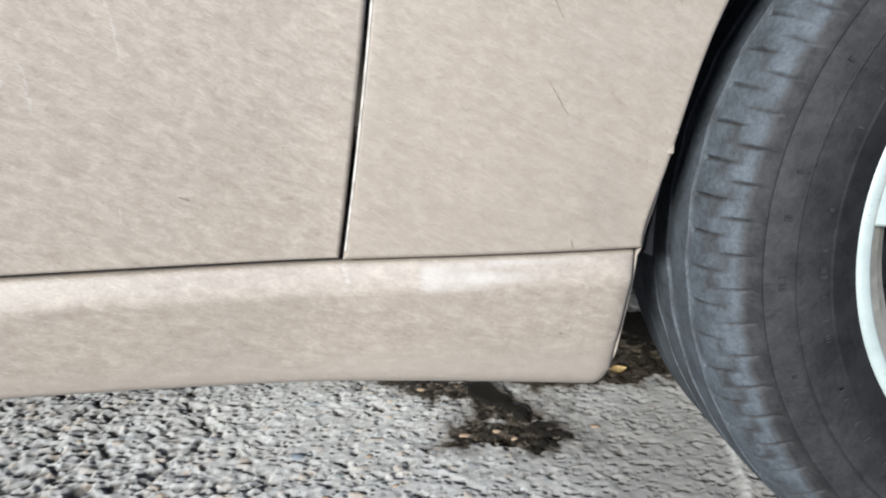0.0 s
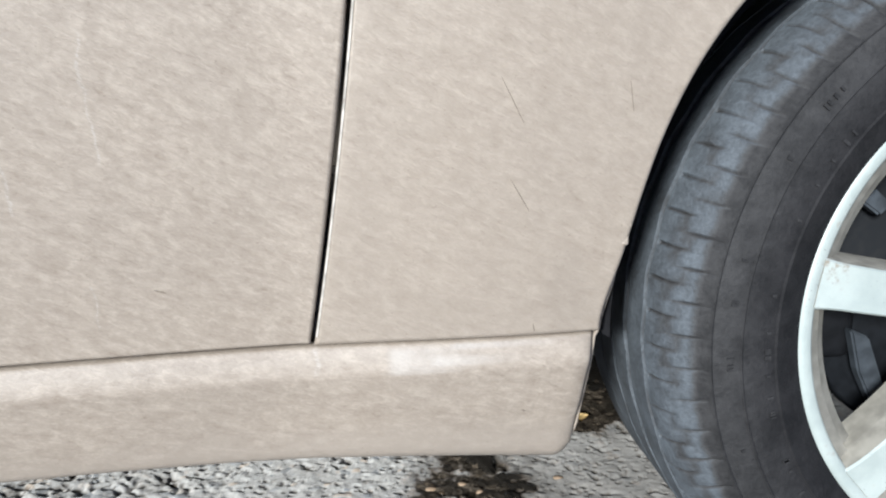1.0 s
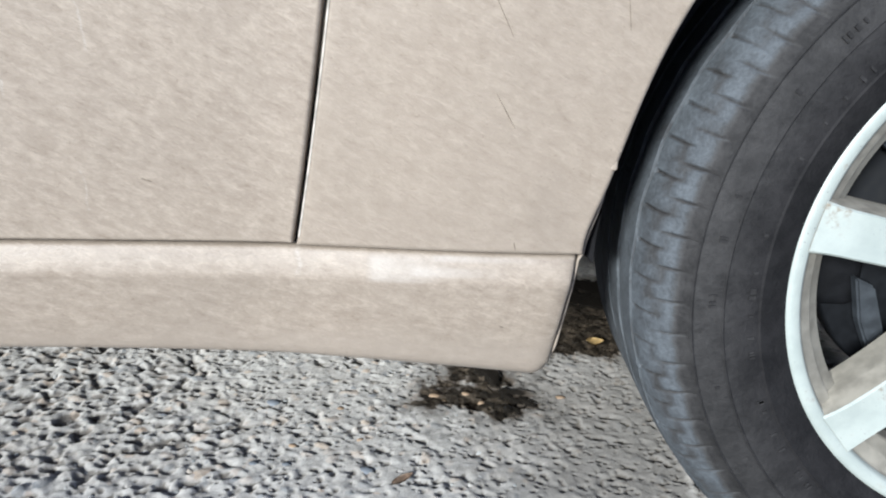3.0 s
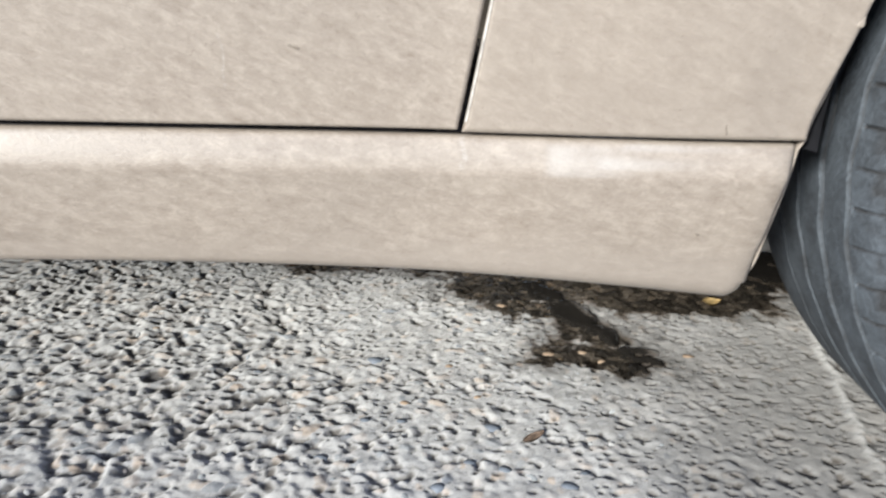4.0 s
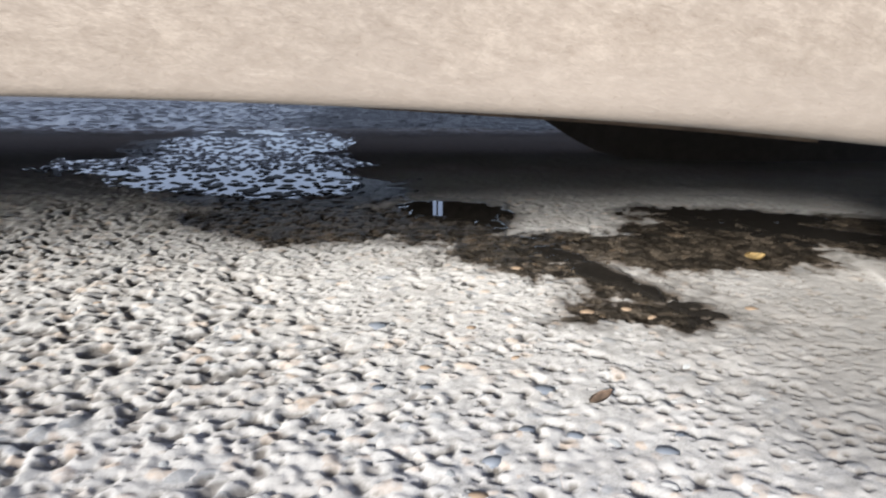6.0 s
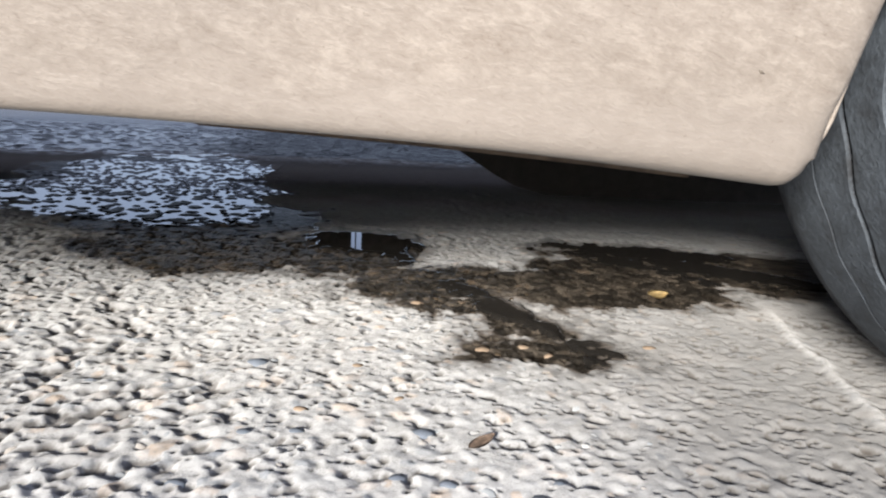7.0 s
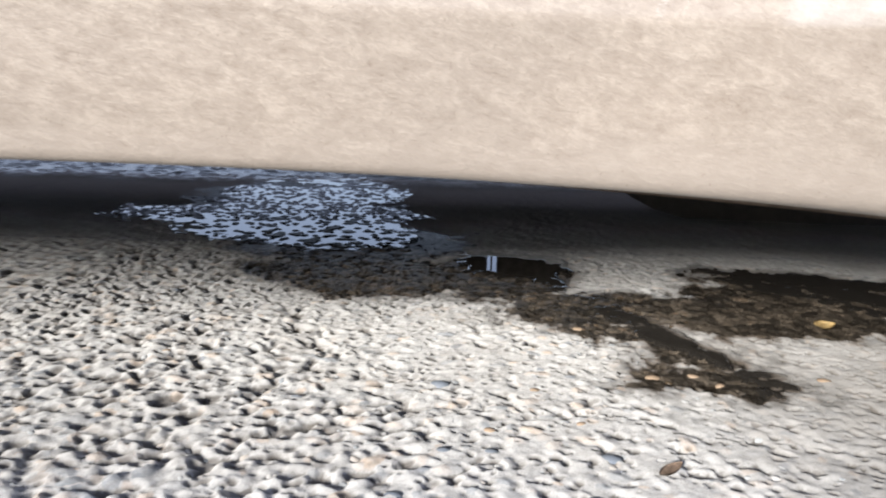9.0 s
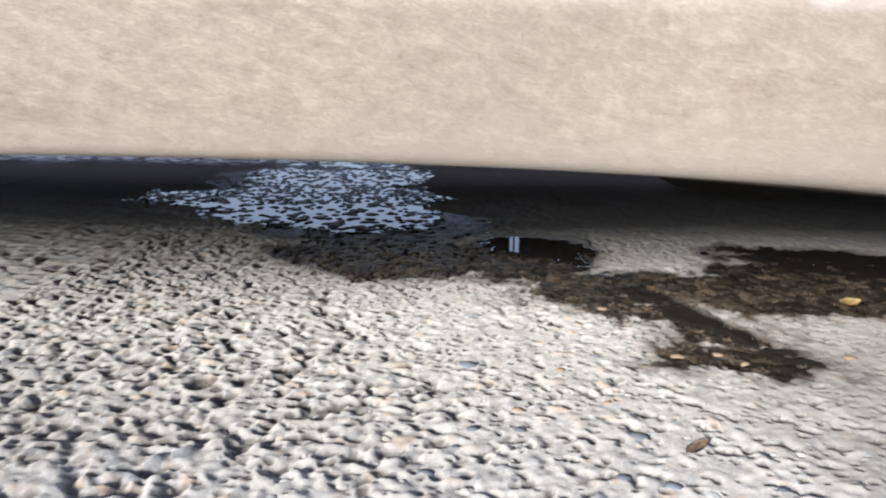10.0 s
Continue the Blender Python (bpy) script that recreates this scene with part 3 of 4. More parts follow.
def build_plain_panels():
    """The rest of the outer skin, which closes the car."""
    def plan(u, v):
        z = SILL_TOP + 0.0055 + v * (BELT - SILL_TOP)
        x = -1.62 + 0.592 * u
        return x, z + sill_rise(x) * (1 - v)
    part("rear_door", hemmed(plan, skin, 20, 20, r=0.0028), PAINT, car, "dusty beige rear door panel")
    part("rear_wing", arch_panel(-2.03, lambda z: -2.52, lambda z: -1.628, skin), PAINT, car, "dusty beige rear wing")

    def far(x, z):
        return 1.655 - 0.25 * min(0.0, z) + 0.05 * (z - SILL_TOP)
    part("far_front_wing", arch_panel(WHEEL[0], lambda z: 0.22, lambda z: 1.36, far, -1), PAINT, car)
    part("far_rear_wing", arch_panel(-2.03, lambda z: -2.52, lambda z: -1.705, far, -1), PAINT, car)


def sill_low(x):
    """Lower edge of the sill cover; it dips towards the wheel."""
    x = max(-0.45, x)
    return 0.2192 - 0.062 * x - (0.100 if x > 0 else 0.078) * x * x


def build_sill():
    bm = bmesh.new()
    rows = []
    x_end = 0.2088
    xs = [-1.9, -1.5, -1.1, -0.8] + [-0.6 + 0.02 * i for i in range(38)]
    xs = [x for x in xs if x < x_end - 0.02] + [x_end - 0.016, x_end - 0.012, x_end - 0.008, x_end - 0.004, x_end - 0.0015, x_end, x_end]
    for n, x in enumerate(xs):
        fade = smooth01((x - 0.09) / 0.08)
        low = sill_low(x)
        shelf = 0.0005 * (1 - fade)
        top = SILL_TOP - 0.0008 + sill_rise(x)
        g = smooth01((x + 0.04) / 0.22)  # the lower lip rounds further under towards the wheel
        prof = [(0.020, top - 0.001), (0.0065, top - 0.0006), (0.0048, top - 0.0022), (0.0040, top - 0.005),
                (0.0024 - shelf * 0.5, top - 0.013), (0.0016 - shelf, top - 0.020), (0.0017 - shelf, top - 0.0230), (0.0026 - shelf * 0.8, top - 0.026),
                (0.0082 - shelf * 0.3, top - 0.042), (0.0138, 0.256), (0.0178 + 0.005 * g, 0.5 * (0.256 + low + 0.012 + 0.004 * g)), (0.0205 + 0.0060 * g, low + 0.012 + 0.004 * g),
                (0.0225 + 0.0070 * g, low + 0.006 + 0.003 * g), (0.0245 + 0.0080 * g, low + 0.0025 + 0.002 * g),
                (0.0280 + 0.0095 * g, low + 0.0006 + 0.0006 * g), (0.034 + 0.011 * g, low), (0.056, low + 0.0006), (0.070, low + 0.006), (0.095, low + 0.02)]
        # the forward end leans back towards the ground and rolls inwards
        end = max(0.0, 1 - (x_end - x) / 0.016)
        inn = 0.004 * (1 - math.sqrt(max(0.0, 1 - end * end))) + (0.02 if n == len(xs) - 1 else 0.0)
        row = []
        for y, z in prof:
            lean = 0.10 * (SILL_TOP - z) * smooth01((x - 0.05) / 0.12)
            lift = 0.010 * max(0.0, (end - 0.2)) ** 2 if z < low + 0.012 else 0.0
            row.append(bm.verts.new((x - lean, y + inn + bow(x), z + lift)))
        rows.append(row)
    grid_faces(bm, rows)
    part("sill_panel", bm, SILL_PAINT, car, "dusty beige sill cover with a pale highlight painted on its shoulder")


def sweep(name, points, width, depth, material, label=""):
    """A thin lip along points (x, y, z), width in the plane and depth inwards."""
    bm = bmesh.new()
    rows = []
    for i, p in enumerate(points):
        a, b = Vector(points[max(0, i - 1)]), Vector(points[min(len(points) - 1, i + 1)])
        t = (b - a).normalized()
        side = Vector((t.z, 0, -t.x)).normalized()
        p = Vector(p)
        ring = [p, p + side * width * 0.5 + Vector((0, -0.001, 0)), p + side * width, p + side * width + Vector((0, depth, 0)), p + Vector((0, depth, 0))]
        rows.append([bm.verts.new(q) for q in ring])
    grid_faces(bm, rows, close_v=True)
    return part(name, bm, material, car, label)


def build_liner():
    bm = bmesh.new()
    rows = []
    for i in range(73):
        a = math.pi * (1.0 - i / 72)
        row = []
        for y, r in ((0.012, 0.349), (0.03, 0.352), (0.06, 0.375), (0.30, 0.375), (0.42, 0.33), (0.44, 0.10)):
            row.append(bm.verts.new((WHEEL[0] + r * math.cos(a), y, WHEEL[1] + r * math.sin(a))))
        rows.append(row)
    grid_faces(bm, rows)
    part("wheel_arch_liner", bm, BLACK, car, "black plastic wheel arch liner")
    pts = []
    for i in range(30):
        z = 0.2165 + 0.0064 * i
        if z > SILL_TOP:
            a = math.pi - math.asin(min(1, (z - SILL_TOP) / 0.36))
            x, y = WHEEL[0] + arch_r(a) * math.cos(a) + 0.0042 - 0.0045 * smooth01((z - 0.345) / 0.05), skin(0.0, z) + 0.0046
        else:
            x = 0.2103 - 0.10 * (SILL_TOP - z) - 14 * max(0.0, 0.236 - z) ** 2
            y = float(np.interp(z, [0.215, 0.236, 0.252, 0.275, 0.29, 0.31], [0.0300, 0.0225, 0.0180, 0.0105, 0.0060, 0.0030])) + 0.0042
        pts.append((x, y + bow(x), z))
    sweep("arch_flange", [(x, y + 0.0030, z) for x, y, z in pts], 0.0022, 0.010, PAINT, "thin beige flange along the wheel opening")


def sipe(i, k, kinds):
    """Short worn cuts in the shoulder, in two staggered columns."""
    col = 0 if 15 <= k <= 17 else 1 if 18 <= k <= 20 else -1
    if col < 0:
        return 0.0
    n, at = divmod(i + 6 * col, 12)
    q = kinds[n % len(kinds)]
    if at == 0:
        return 0.45 + 0.4 * q
    if k in (17, 18) and at < 7 and q > 0.2:
        return 0.4
    return 0.0


def slant(i, k):
    """Fine slanting cuts that run out of each groove."""
    base = 0 if k < 25 else 8 if k < 30 else 16
    at = (i + base - 3 * (k - 21)) % 36
    return 1.0 if at == 0 and k in (24, 25, 29, 30, 33, 34) else 0.0


def tyre_mesh(steps=864):
    bm = bmesh.new()
    prof = [(0.196, 0.020), (0.199, 0.006), (0.206, -0.001), (0.216, -0.006), (0.228, -0.0105), (0.2295, -0.0115), (0.2310, -0.0105), (0.244, -0.0125),
            (0.256, -0.0125), (0.2572, -0.0135), (0.2585, -0.0120), (0.268, -0.0105), (0.277, -0.0075), (0.2785, -0.0085), (0.280, -0.0055),
            (0.286, -0.001), (0.2925, 0.004), (0.299, 0.010), (0.3045, 0.017), (0.3085, 0.026), (0.3108, 0.038),
            (0.3115, 0.0410), (0.3060, 0.0422), (0.3060, 0.0460), (0.3120, 0.0474), (0.3132, 0.064), (0.3138, 0.0765), (0.3065, 0.0780), (0.3065, 0.0845), (0.3139, 0.0860),
            (0.3140, 0.103), (0.3139, 0.1190), (0.3065, 0.1202), (0.3065, 0.1245), (0.3137, 0.1258), (0.3134, 0.1605), (0.3080, 0.1612), (0.3080, 0.1630), (0.3132, 0.1637),
            (0.3130, 0.204), (0.3108, 0.220), (0.302, 0.232), (0.270, 0.239), (0.23, 0.226), (0.199, 0.185)]
    kinds = [random.Random(k + 70).random() for k in range(steps // 12 + 1)]

    def shift(i, k, r, y):
        cut = sipe(i, k, kinds)
        r -= 0.0030 * cut
        y += 0.0008 * cut
        if 21 <= k <= 34:
            r -= 0.0008 * slant(i, k)
        wav = 0.0016 * math.sin(i * 2 * math.pi / 24.0)
        if 21 <= k <= 38:
            y += wav
        return r, y
    revolve(bm, prof, (0, 0), steps, shift)
    marks = random.Random(9)
    for ring, lo, hi, n in ((0.237, 130, 235, 26), (0.2655, 120, 200, 14)):
        for _ in range(n):
            a, w, h = radians(marks.uniform(lo, hi)), marks.uniform(0.0012, 0.003), marks.uniform(0.003, 0.006)
            m = pose(0, -0.0122, 0) @ Matrix.Rotation(-a, 4, "Y") @ Matrix.Translation((ring, 0, 0)) @ Matrix.Diagonal((h, 0.0012, w, 1))
            bmesh.ops.create_cube(bm, size=1, matrix=m)
    for v in bm.verts:
        if v.co.z < -0.3095:
            v.co.z = -0.3095
    bm.verts.ensure_lookup_table()
    return bm


def rim_mesh():
    bm = bmesh.new()
    prof = [(0.1995, 0.014), (0.2080, 0.006), (0.2095, 0.001), (0.2080, -0.0025), (0.2040, -0.0032), (0.1990, -0.0024), (0.1968, -0.0004), (0.1955, 0.004)]
    revolve(bm, prof, (0, 0.003), 160)
    return bm


def rim_step_mesh():
    """The dirty shelf behind the lip."""
    bm = bmesh.new()
    revolve(bm, [(0.1955, 0.004), (0.1935, 0.0095), (0.1850, 0.0115), (0.1835, 0.018), (0.1750, 0.022), (0.1730, 0.032), (0.1715, 0.052)], (0, 0.003), 160)
    return bm


def spoke_mesh(a):
    """One broad spoke from hub to lip with a flat face and wide chamfered flanks."""
    bm = bmesh.new()
    rows = []
    for i in range(15):
        t = i / 14
        r = 0.045 + (0.1980 - 0.045) * t
        half = 0.0150 + 0.0020 * t + 0.0016 * max(0, t - 0.9) / 0.1
        face = 0.016 - 0.012 * t - 0.012 * math.sin(t * 2.4) + 0.001 * t
        row = []
        for w, d in ((-1.34, 0.042), (-1.22, 0.018), (-1.06, 0.0016), (-0.97, 0.0), (-0.3, 0.0006), (0.3, 0.0006), (0.97, 0.0), (1.06, 0.0016), (1.22, 0.018), (1.34, 0.042)):
            x, z = r, w * half
            row.append(bm.verts.new((x * math.cos(a) - z * math.sin(a), face + d, 0.003 + x * math.sin(a) + z * math.cos(a))))
        rows.append(row)
    grid_faces(bm, rows, close_v=True)
    bm.faces.new(rows[0])
    bm.faces.new(rows[-1])
    return bm


def add_dust_shade(ob, profile=45):
    vals = []
    kinds = [random.Random(k + 70).random() for k in range(864 // 12 + 1)]
    for n, v in enumerate(ob.data.vertices):
        i, k = divmod(n, profile)
        if i >= 864:
            vals.append(0.16)
            continue
        # cuts and grooves are coloured dark for the shade in them
        cut = sipe(i, k, kinds)
        if cut:
            vals.append(0.78 - 0.60 * cut)
            continue
        r, y = math.hypot(v.co.x, v.co.z), v.co.y
        tread = 1.0 if 0.0 < y < 0.226 and r > 0.288 else 0.0
        side = 0.24 * smooth01((r - 0.212) / 0.075) + 0.005
        deep = 0.12 if (r < 0.3075 and 0.041 < y < 0.165) else 0.85
        vals.append(max(tread * deep, side))
    ob.data.attributes.new("dust_shade", "FLOAT", "POINT").data.foreach_set("value", vals)


def build_wheels():
    hub = new("wheel")
    hub.parent = car
    tagged(hub, "worn dusty tyre on a weathered pale seven-spoke alloy rim")
    tyre = part("tyre", tyre_mesh(), TYRE, hub, "grey dusty worn tyre with shoulder sipes")
    add_dust_shade(tyre)
    tyre.data.set_sharp_from_angle(angle=radians(32))
    part("rim", rim_mesh(), RIM, hub, "pale silver-white alloy rim with rust stains")
    part("rim_shelf", rim_step_mesh(), RIM_DIRTY, hub, "grimy beige shelf behind the rim lip")
    for k in range(7):
        spoke = part("spoke", spoke_mesh(radians(169.5 + 360 / 7 * k)), RIM, hub, smooth=False)
        spoke.data.materials.append(RIM_DIRTY)
        for f in spoke.data.polygons:
            f.material_index = 0 if f.index % 10 in (2, 3, 4, 5, 6) else 1
    bm = bmesh.new()
    revolve(bm, [(0.001, -0.004), (0.030, -0.004), (0.048, 0.004), (0.056, 0.02), (0.06, 0.06)], (0, 0), 48)
    part("hub_cap", bm, RIM, hub)
    bm = bmesh.new()
    revolve(bm, [(0.1715, 0.052), (0.1705, 0.056), (0.170, 0.070), (0.170, 0.150), (0.178, 0.17), (0.20, 0.178)], (0, 0), 96)
    part("rim_barrel", bm, BARREL, hub, "dark inside of the rim")
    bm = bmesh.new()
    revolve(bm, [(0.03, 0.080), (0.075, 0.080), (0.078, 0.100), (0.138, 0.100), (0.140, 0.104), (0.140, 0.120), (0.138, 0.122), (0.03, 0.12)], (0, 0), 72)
    part("brake_disc", bm, DISC, hub, "brake disc coloured near black for the shade in the wheel")
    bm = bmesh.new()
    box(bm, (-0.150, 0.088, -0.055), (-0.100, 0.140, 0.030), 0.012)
    part("brake_caliper", bm, STEEL, hub, "brake caliper coloured near black for the shade in the wheel")
    # wedge plates added as sky glints on the disc behind the spokes
    for corners in (((-0.116, -0.022), (-0.098, -0.030), (-0.078, -0.082), (-0.090, -0.094), (-0.106, -0.062)), ((-0.118, 0.090), (-0.104, 0.100), (-0.088, 0.086), (-0.098, 0.076))):
        bm = bmesh.new()
        rows = [[bm.verts.new((x, y, z)) for x, z in corners] for y in (0.074, 0.086)]
        grid_faces(bm, rows, close_v=True)
        bm.faces.new(rows[0])
        bm.faces.new(rows[1])
        bmesh.ops.bevel(bm, geom=bm.edges[:], offset=0.002, segments=2, affect="EDGES")
        part("caliper_bracket", bm, GLINT, hub, "blue-grey plate added as a glint behind the spokes", smooth=False)
    hub.location = (WHEEL[0], 0.0, WHEEL[1])
    made = [hub]
    for x, y, turn in ((0.57, 1.66, 180), (-2.03, 0.0, 0), (-2.03, 1.66, 180)):
        made.append(copy_thing(hub, pose(x, y, WHEEL[1], 0, 0, turn)))


def build_body():
    """The parts of the car round the visible side: floor, far side, upper body."""
    bm = bmesh.new()
    box(bm, (-2.0, 0.085, 0.246), (0.16, 1.575, 0.31), 0.01)
    part("floor_pan", bm, UNDER, car, "dark coated underbody")
    bm = bmesh.new()
    box(bm, (0.16, 0.46, 0.185), (1.36, 1.30, 0.30), 0.02)
    part("engine_undertray", bm, UNDER, car, "dark engine undertray")
    bm = bmesh.new()
    rows = []
    for i in range(40):
        x = -0.145 + 0.0075 * i
        drop = 0.0012 if x < -0.085 else 0.0032
        low = sill_low(x) - drop
        rows.append([bm.verts.new((x, 0.058, low + 0.03)), bm.verts.new((x, 0.058, low)), bm.verts.new((x, 0.061, low)), bm.verts.new((x, 0.061, low + 0.03))])
    grid_faces(bm, rows, close_v=True)
    part("jacking_flange", bm, MUDDY, car, "muddy brown jacking flange below the sill")
    # heights and slots are made up, to shape what the pool mirrors
    bm = bmesh.new()
    for x0, x1, z in ((-1.7, -0.52, 0.165), (-0.52, -0.13, 0.150), (-0.13, -0.036, 0.111), (-0.036, -0.026, 0.240), (-0.026, -0.023, 0.111), (-0.023, -0.010, 0.225), (-0.010, 0.21, 0.104)):
        box(bm, (x0, 1.58, z), (x1, 1.65, 0.33))
    part("far_sill", bm, UNDER, car)
    # added sheet, down to the ground, that blocks light from the far side
    bm = bmesh.new()
    rows = []
    for x, low in ((0.17, 0.125), (0.20, 0.105), (0.24, 0.080), (0.28, 0.055), (0.33, 0.030), (0.40, 0.012), (0.7, 0.008), (1.30, 0.008)):
        rows.append([bm.verts.new((x, y, z)) for y, z in ((1.34, 0.30), (1.38, low), (1.43, low), (1.43, 0.30))])
    grid_faces(bm, rows, close_v=True)
    bm.faces.new(rows[0])
    bm.faces.new(rows[-1])
    part("splash_shield", bm, BLOCKER_DARK, car, "dark sheet added to block the light beyond the far front tyre")
    for name, lo, hi, bevel in (("far_side", (-1.7, 1.59, 0.32), (0.215, 1.70, BELT), 0.02), ("front_bumper", (0.92, 0.05, 0.165), (1.40, 1.62, 0.72), 0.05),
                                ("rear_bumper", (-2.90, 0.0, 0.28), (-2.36, 1.66, 0.88), 0.08)):
        bm = bmesh.new()
        box(bm, lo, hi, bevel)
        part(name, bm, PAINT, car)
    bm = bmesh.new()
    box(bm, (-2.5, 0.02, BELT - 0.02), (1.25, 1.64, BELT + 0.04), 0.03)
    part("shoulder", bm, PAINT, car)
    bm = bmesh.new()
    rows = []
    for x, z, w in ((0.55, 0.90, 0.10), (-0.2, 1.38, 0.22), (-0.9, 1.44, 0.24), (-1.6, 1.36, 0.22), (-2.3, 0.92, 0.12)):
        rows.append([bm.verts.new((x, w, z)), bm.verts.new((x, 1.66 - w, z)), bm.verts.new((x, 1.62, 0.88)), bm.verts.new((x, 0.04, 0.88))])
    grid_faces(bm, rows, close_v=True)
    bm.faces.new(rows[0])
    bm.faces.new(rows[-1])
    part("glasshouse", bm, GLASS, car, smooth=False)


def build_tab():
    """The bent end of the wing flange that stands into the wheel opening."""
    bm = bmesh.new()
    box(bm, (0.2215, -0.009, 0.386), (0.2270, 0.008, 0.4015), 0.0018)
    box(bm, (0.2235, -0.011, 0.399), (0.2285, 0.002, 0.406), 0.0015)
    part("flange_tab", bm, PAINT, car, "bent beige flange tab")


build_door()
build_tab()
build_wing()
build_plain_panels()
build_sill()
build_liner()
build_wheels()
build_body()


# ---- marks on the paint ----
def mark(name, parent, a, b, width, material, label=""):
    """A narrow tapered mark on the body side between two points (x, z)."""
    bm = bmesh.new()
    a, b = Vector(a), Vector(b)
    t = (b - a).normalized()
    side = Vector((-t.y, t.x))
    rows = []
    for i in range(9):
        k = i / 8
        w = width * math.sin(math.pi * (0.08 + 0.84 * k)) * (0.8 + 0.4 * random.random())
        p = a.lerp(b, k)
        row = []
        for s, d in ((-1, 0.0004), (0, -0.0005), (1, 0.0004)):
            q = p + side * s * w * 0.5
            depth = skin(q.x, q.y) if q.y > SILL_TOP else sill_face(q.y) + bow(q.x)
            row.append(bm.verts.new((q.x, depth + d, q.y)))
        rows.append(row)
    grid_faces(bm, rows)
    return part(name, bm, material, parent, label)


def sill_face(z):
    return np.interp(z, [0.222, 0.236, 0.252, 0.275, 0.29], [0.0262, 0.0210, 0.0165, 0.0090, 0.0040]) - 0.0006


wing = next(o for o in car.children if o.name == "front_wing")
door = next(o for o in car.children if o.name == "door")
sill = next(o for o in car.children if o.name == "sill_panel")
mark("scratch", wing, (0.131, 0.503), (0.147, 0.473), 0.0011, SCRATCH, "thin dark scratch")
mark("scratch", wing, (0.139, 0.437), (0.153, 0.414), 0.0011, SCRATCH)
mark("scratch", wing, (0.217, 0.500), (0.221, 0.480), 0.0008, SCRATCH)
mark("scratch", wing, (0.1600, 0.329), (0.1615, 0.3225), 0.0016, SCRATCH)
# pale strip that stands for the highlight on the wing's rolled edge
EDGE = make_plain("pale_edge_highlight", (0.46, 0.43, 0.39), 0.35, 0, 90, 0.35)
bm = bmesh.new()
rows = []
for n in range(31):
    z = SILL_TOP + 0.008 + (BELT - SILL_TOP - 0.03) * n / 30
    x = gap_x(z) + 0.0024
    rows.append([bm.verts.new((x - 0.0012, skin(x, z) + 0.0020, z)), bm.verts.new((x - 0.0002, skin(x, z) + 0.0004, z)), bm.verts.new((x + 0.0005, skin(x, z) + 0.0001, z)), bm.verts.new((x + 0.0006, skin(x, z) + 0.004, z))])
grid_faces(bm, rows, close_v=True)
part("worn_edge", bm, EDGE, wing, "pale strip painted as a highlight along the door gap")
mark("dirt_speck", door, (-0.098, 0.3695), (-0.091, 0.3670), 0.0024, SCRATCH, "dark dirt speck")
mark("dirt_speck", sill, (0.1545, 0.2562), (0.1580, 0.2546), 0.0024, SCRATCH, "dark dirt speck")
mark("dirt_speck", sill, (0.1130, 0.2640), (0.1175, 0.2605), 0.0011, SCRATCH)


# ---- leaves and loose bits on the ground ----
def height_at(x, y):
    return float(relief[min(len(grid_x) - 1, np.searchsorted(grid_x, x)), min(len(grid_y) - 1, np.searchsorted(grid_y, y))])


def build_leaf(x, y, length, width, turn, curl, material, label, tilt=0.0):
    bm = bmesh.new()
    rows = []
    for i in range(13):
        t = i / 12
        w = width * math.sin(math.pi * t ** 0.85) ** 0.8 * 0.5 + 0.0004
        row = []
        for s in (-1, -0.5, 0, 0.5, 1):
            row.append(bm.verts.new(((t - 0.5) * length, s * w, curl * (s * s * 0.5 + (2 * t - 1) ** 2) + 0.0006)))
        rows.append(row)
    grid_faces(bm, rows)
    bmesh.ops.solidify(bm, geom=bm.faces[:], thickness=0.0005)
    ob = part("leaf", bm, material)
    base = max(height_at(x + a * length * 0.3, y + b * length * 0.3) for a in (-1, 0, 1) for b in (-1, 0, 1))
    ob.matrix_world = pose(x, y, base - 0.0005 + 0.4 * width * math.sin(radians(tilt)), 0, 0, turn) @ pose(0, 0, 0, tilt, 0, 0)
    return tagged(ob, label, "leaf")


build_leaf(0.076, 0.187, 0.031, 0.0082, 46, 0.0006, LEAF_BROWN, "small dry brown leaf lying on the concrete", 16)
build_leaf(0.355, 0.578, 0.028, 0.016, 8, 0.0030, LEAF_YELLOW, "curled yellow leaf lying on the wet concrete", 24)


# ---- single pebbles set in the concrete ----
def pebble_mesh(seed, material):
    rng = random.Random(seed)
    bm = bmesh.new()
    bmesh.ops.create_uvsphere(bm, u_segments=8, v_segments=4, radius=1.0)
    for v in bm.verts:
        k = 1 + 0.16 * (rng.random() - 0.5)
        v.co = Vector((v.co.x * k, v.co.y * k * 0.72, v.co.z * 0.5))
    mesh = bpy.data.meshes.new("pebble")
    bm.to_mesh(mesh)
    bm.free()
    mesh.materials.append(material)
    mesh.shade_smooth()
    return mesh


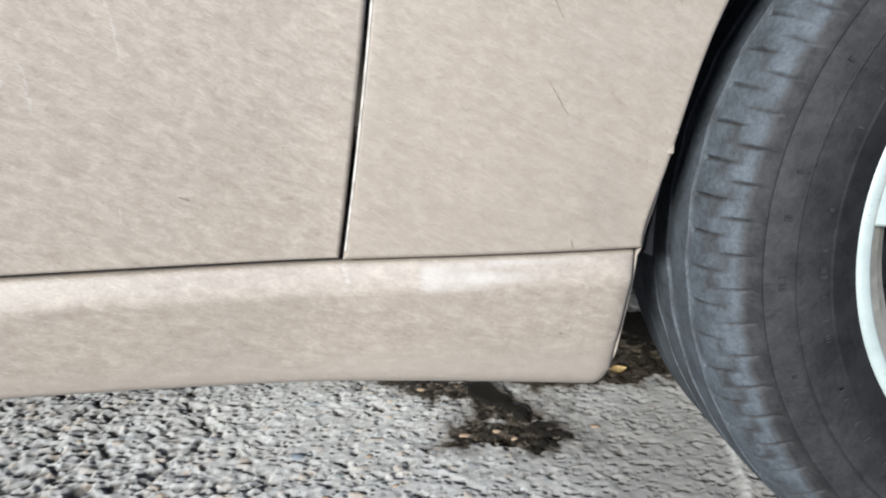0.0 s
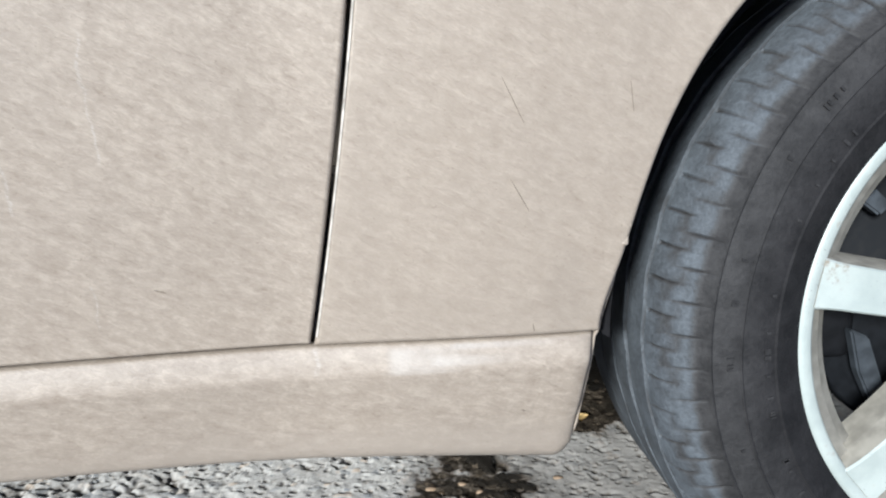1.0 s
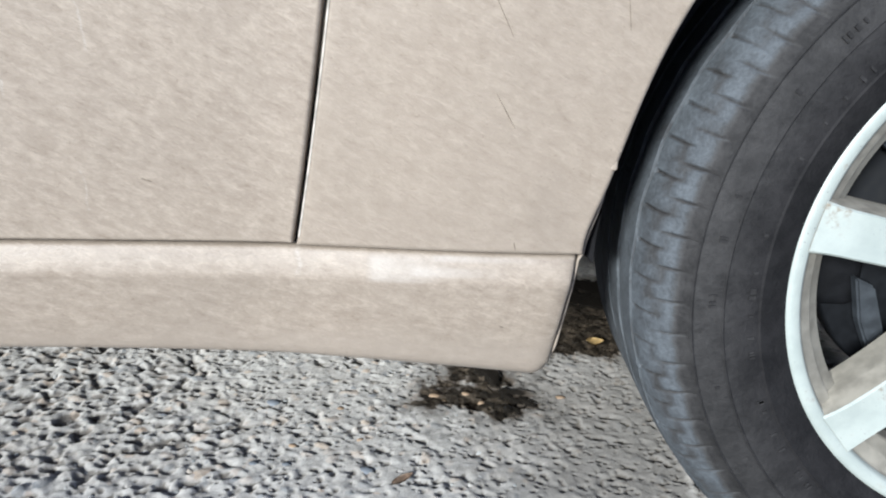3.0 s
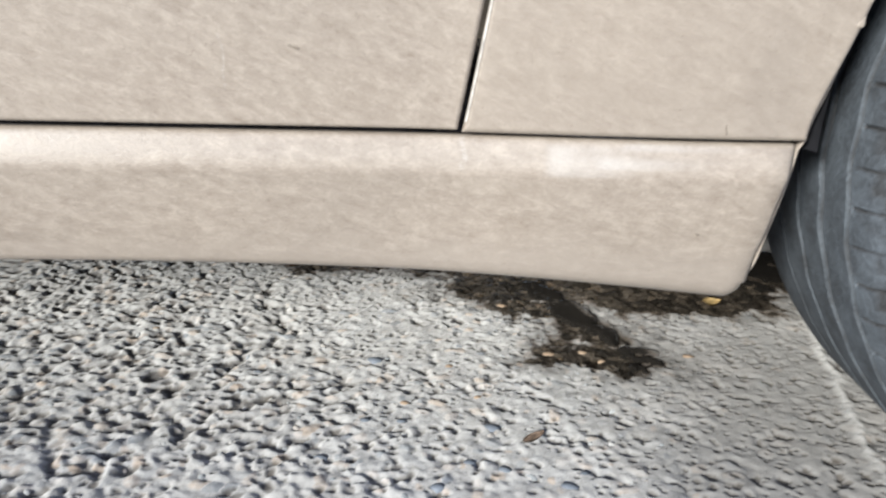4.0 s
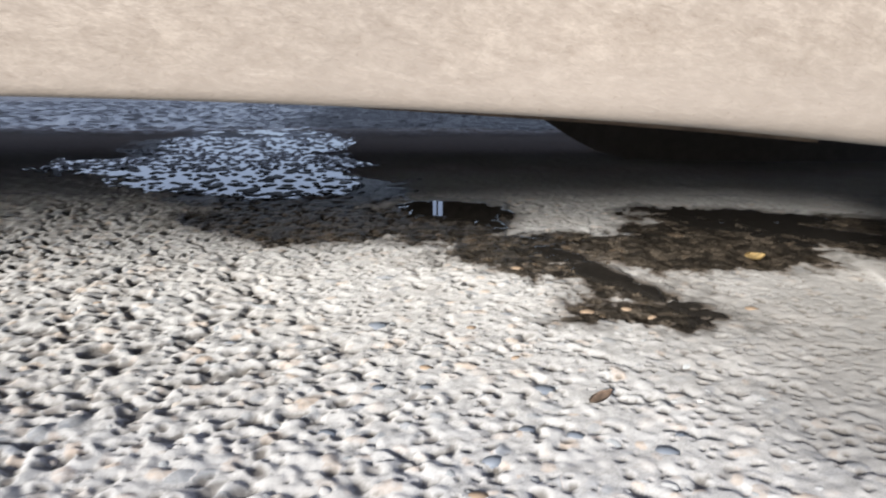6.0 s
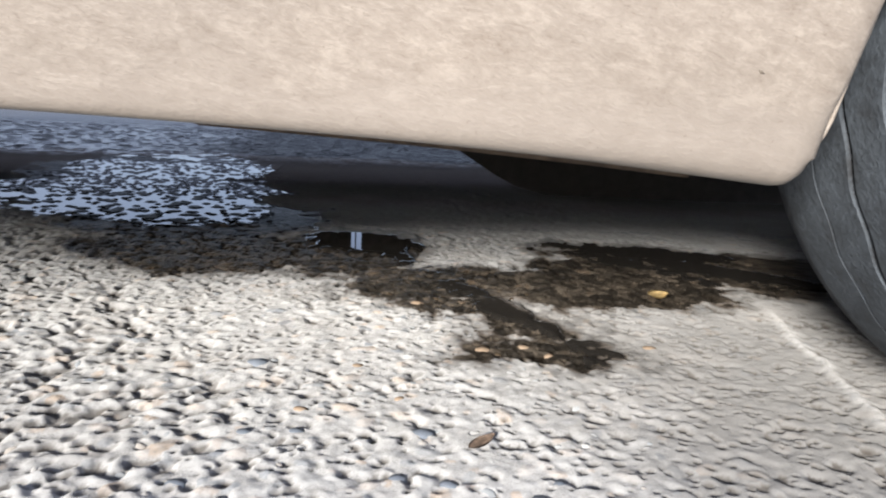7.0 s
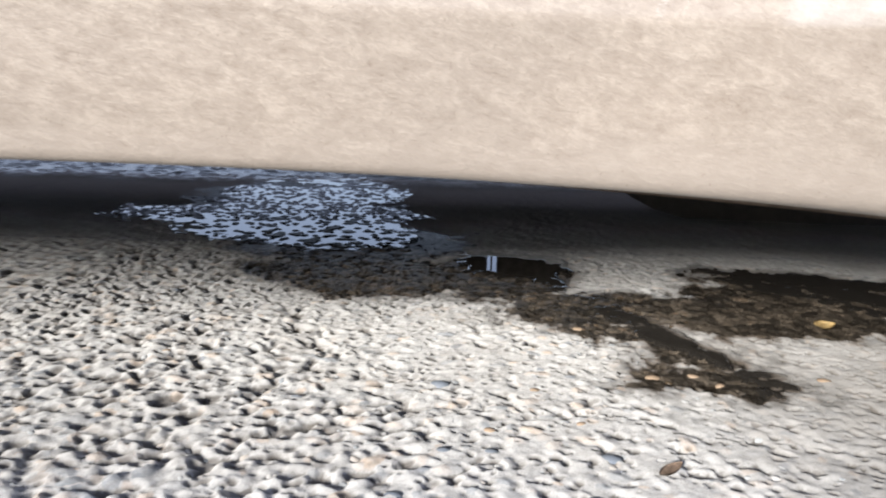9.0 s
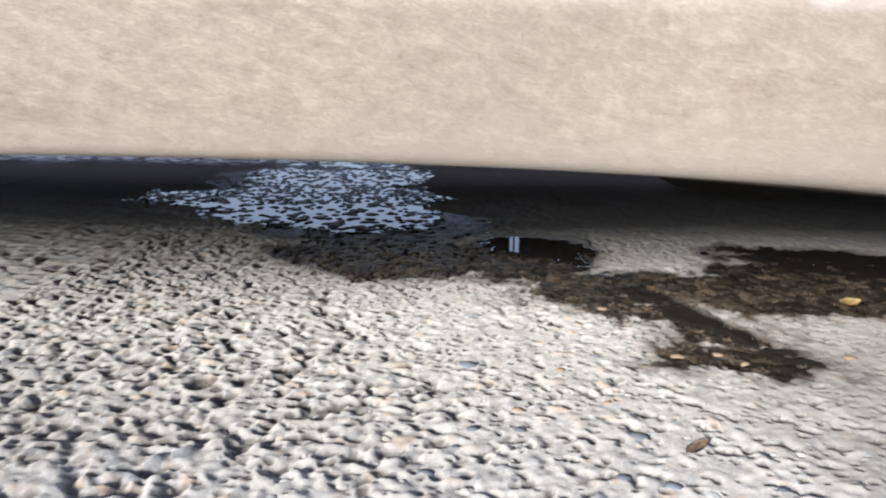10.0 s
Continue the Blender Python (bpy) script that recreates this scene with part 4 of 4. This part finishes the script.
def lay_pebble(mesh, x, y, size, turn, sunk=0.35, dry=False):
    i, j = np.searchsorted(grid_x, x), np.searchsorted(grid_y, y)
    if wetness[i, j] > 0.3 and not dry:
        mesh = soaked[int(size * 1e5) % 3]
    ob = new("pebble", mesh)
    ob.parent = ground
    near = relief[i - 3:i + 4, j - 3:j + 4]
    ob.matrix_world = pose(x, y, float(np.median(near)) - size * 0.5 * sunk, random.uniform(-8, 8), random.uniform(-8, 8), turn) @ Matrix.Diagonal((size, size, size, 1))


soaked = [pebble_mesh(k + 40, SOAKED) for k in range(3)]
mixed = [pebble_mesh(k, PEBBLE) for k in range(6)]
slate = [pebble_mesh(k + 20, SLATE) for k in range(3)]
ochre = [pebble_mesh(k + 30, OCHRE) for k in range(3)]
for k, (x, y, size, turn) in enumerate([(-0.121, 0.139, 0.0085, 5), (0.103, 0.112, 0.0115, -8), (0.036, 0.204, 0.0115, 0), (-0.012, 0.103, 0.009, 10),
                                        (-0.099, 0.347, 0.013, 4), (0.015, 0.141, 0.008, 20), (0.048, 0.133, 0.009, -30), (0.119, 0.133, 0.008, 60),
                                        (-0.053, 0.207, 0.008, 0), (-0.09, 0.206, 0.008, 10)]):
    lay_pebble(slate[k % 3], x, y, size * 0.95, turn, 0.55)
for k, (x, y, size, turn) in enumerate([(0.278, 0.398, 0.010, 0), (-0.054, 0.246, 0.007, 0), (-0.011, 0.337, 0.007, 30), (-0.022, 0.063, 0.010, 0), (0.107, 0.385, 0.011, 20),
                                        (0.150, 0.395, 0.009, 0), (0.055, 0.535, 0.010, 0), (0.022, 0.265, 0.006, 40), (0.17, 0.375, 0.007, 70), (-0.386, 0.41, 0.006, 0)]):
    lay_pebble(ochre[k % 3], x, y, size, turn, 0.6, True)
rng_p = random.Random(17)
for k in range(270):
    x, y = rng_p.uniform(-0.42, 0.20), 0.03 + 0.62 * rng_p.random() ** 1.2
    lay_pebble(rng_p.choice(mixed), x, y, rng_p.uniform(0.0032, 0.0078), rng_p.uniform(0, 180), rng_p.uniform(0.7, 0.95))
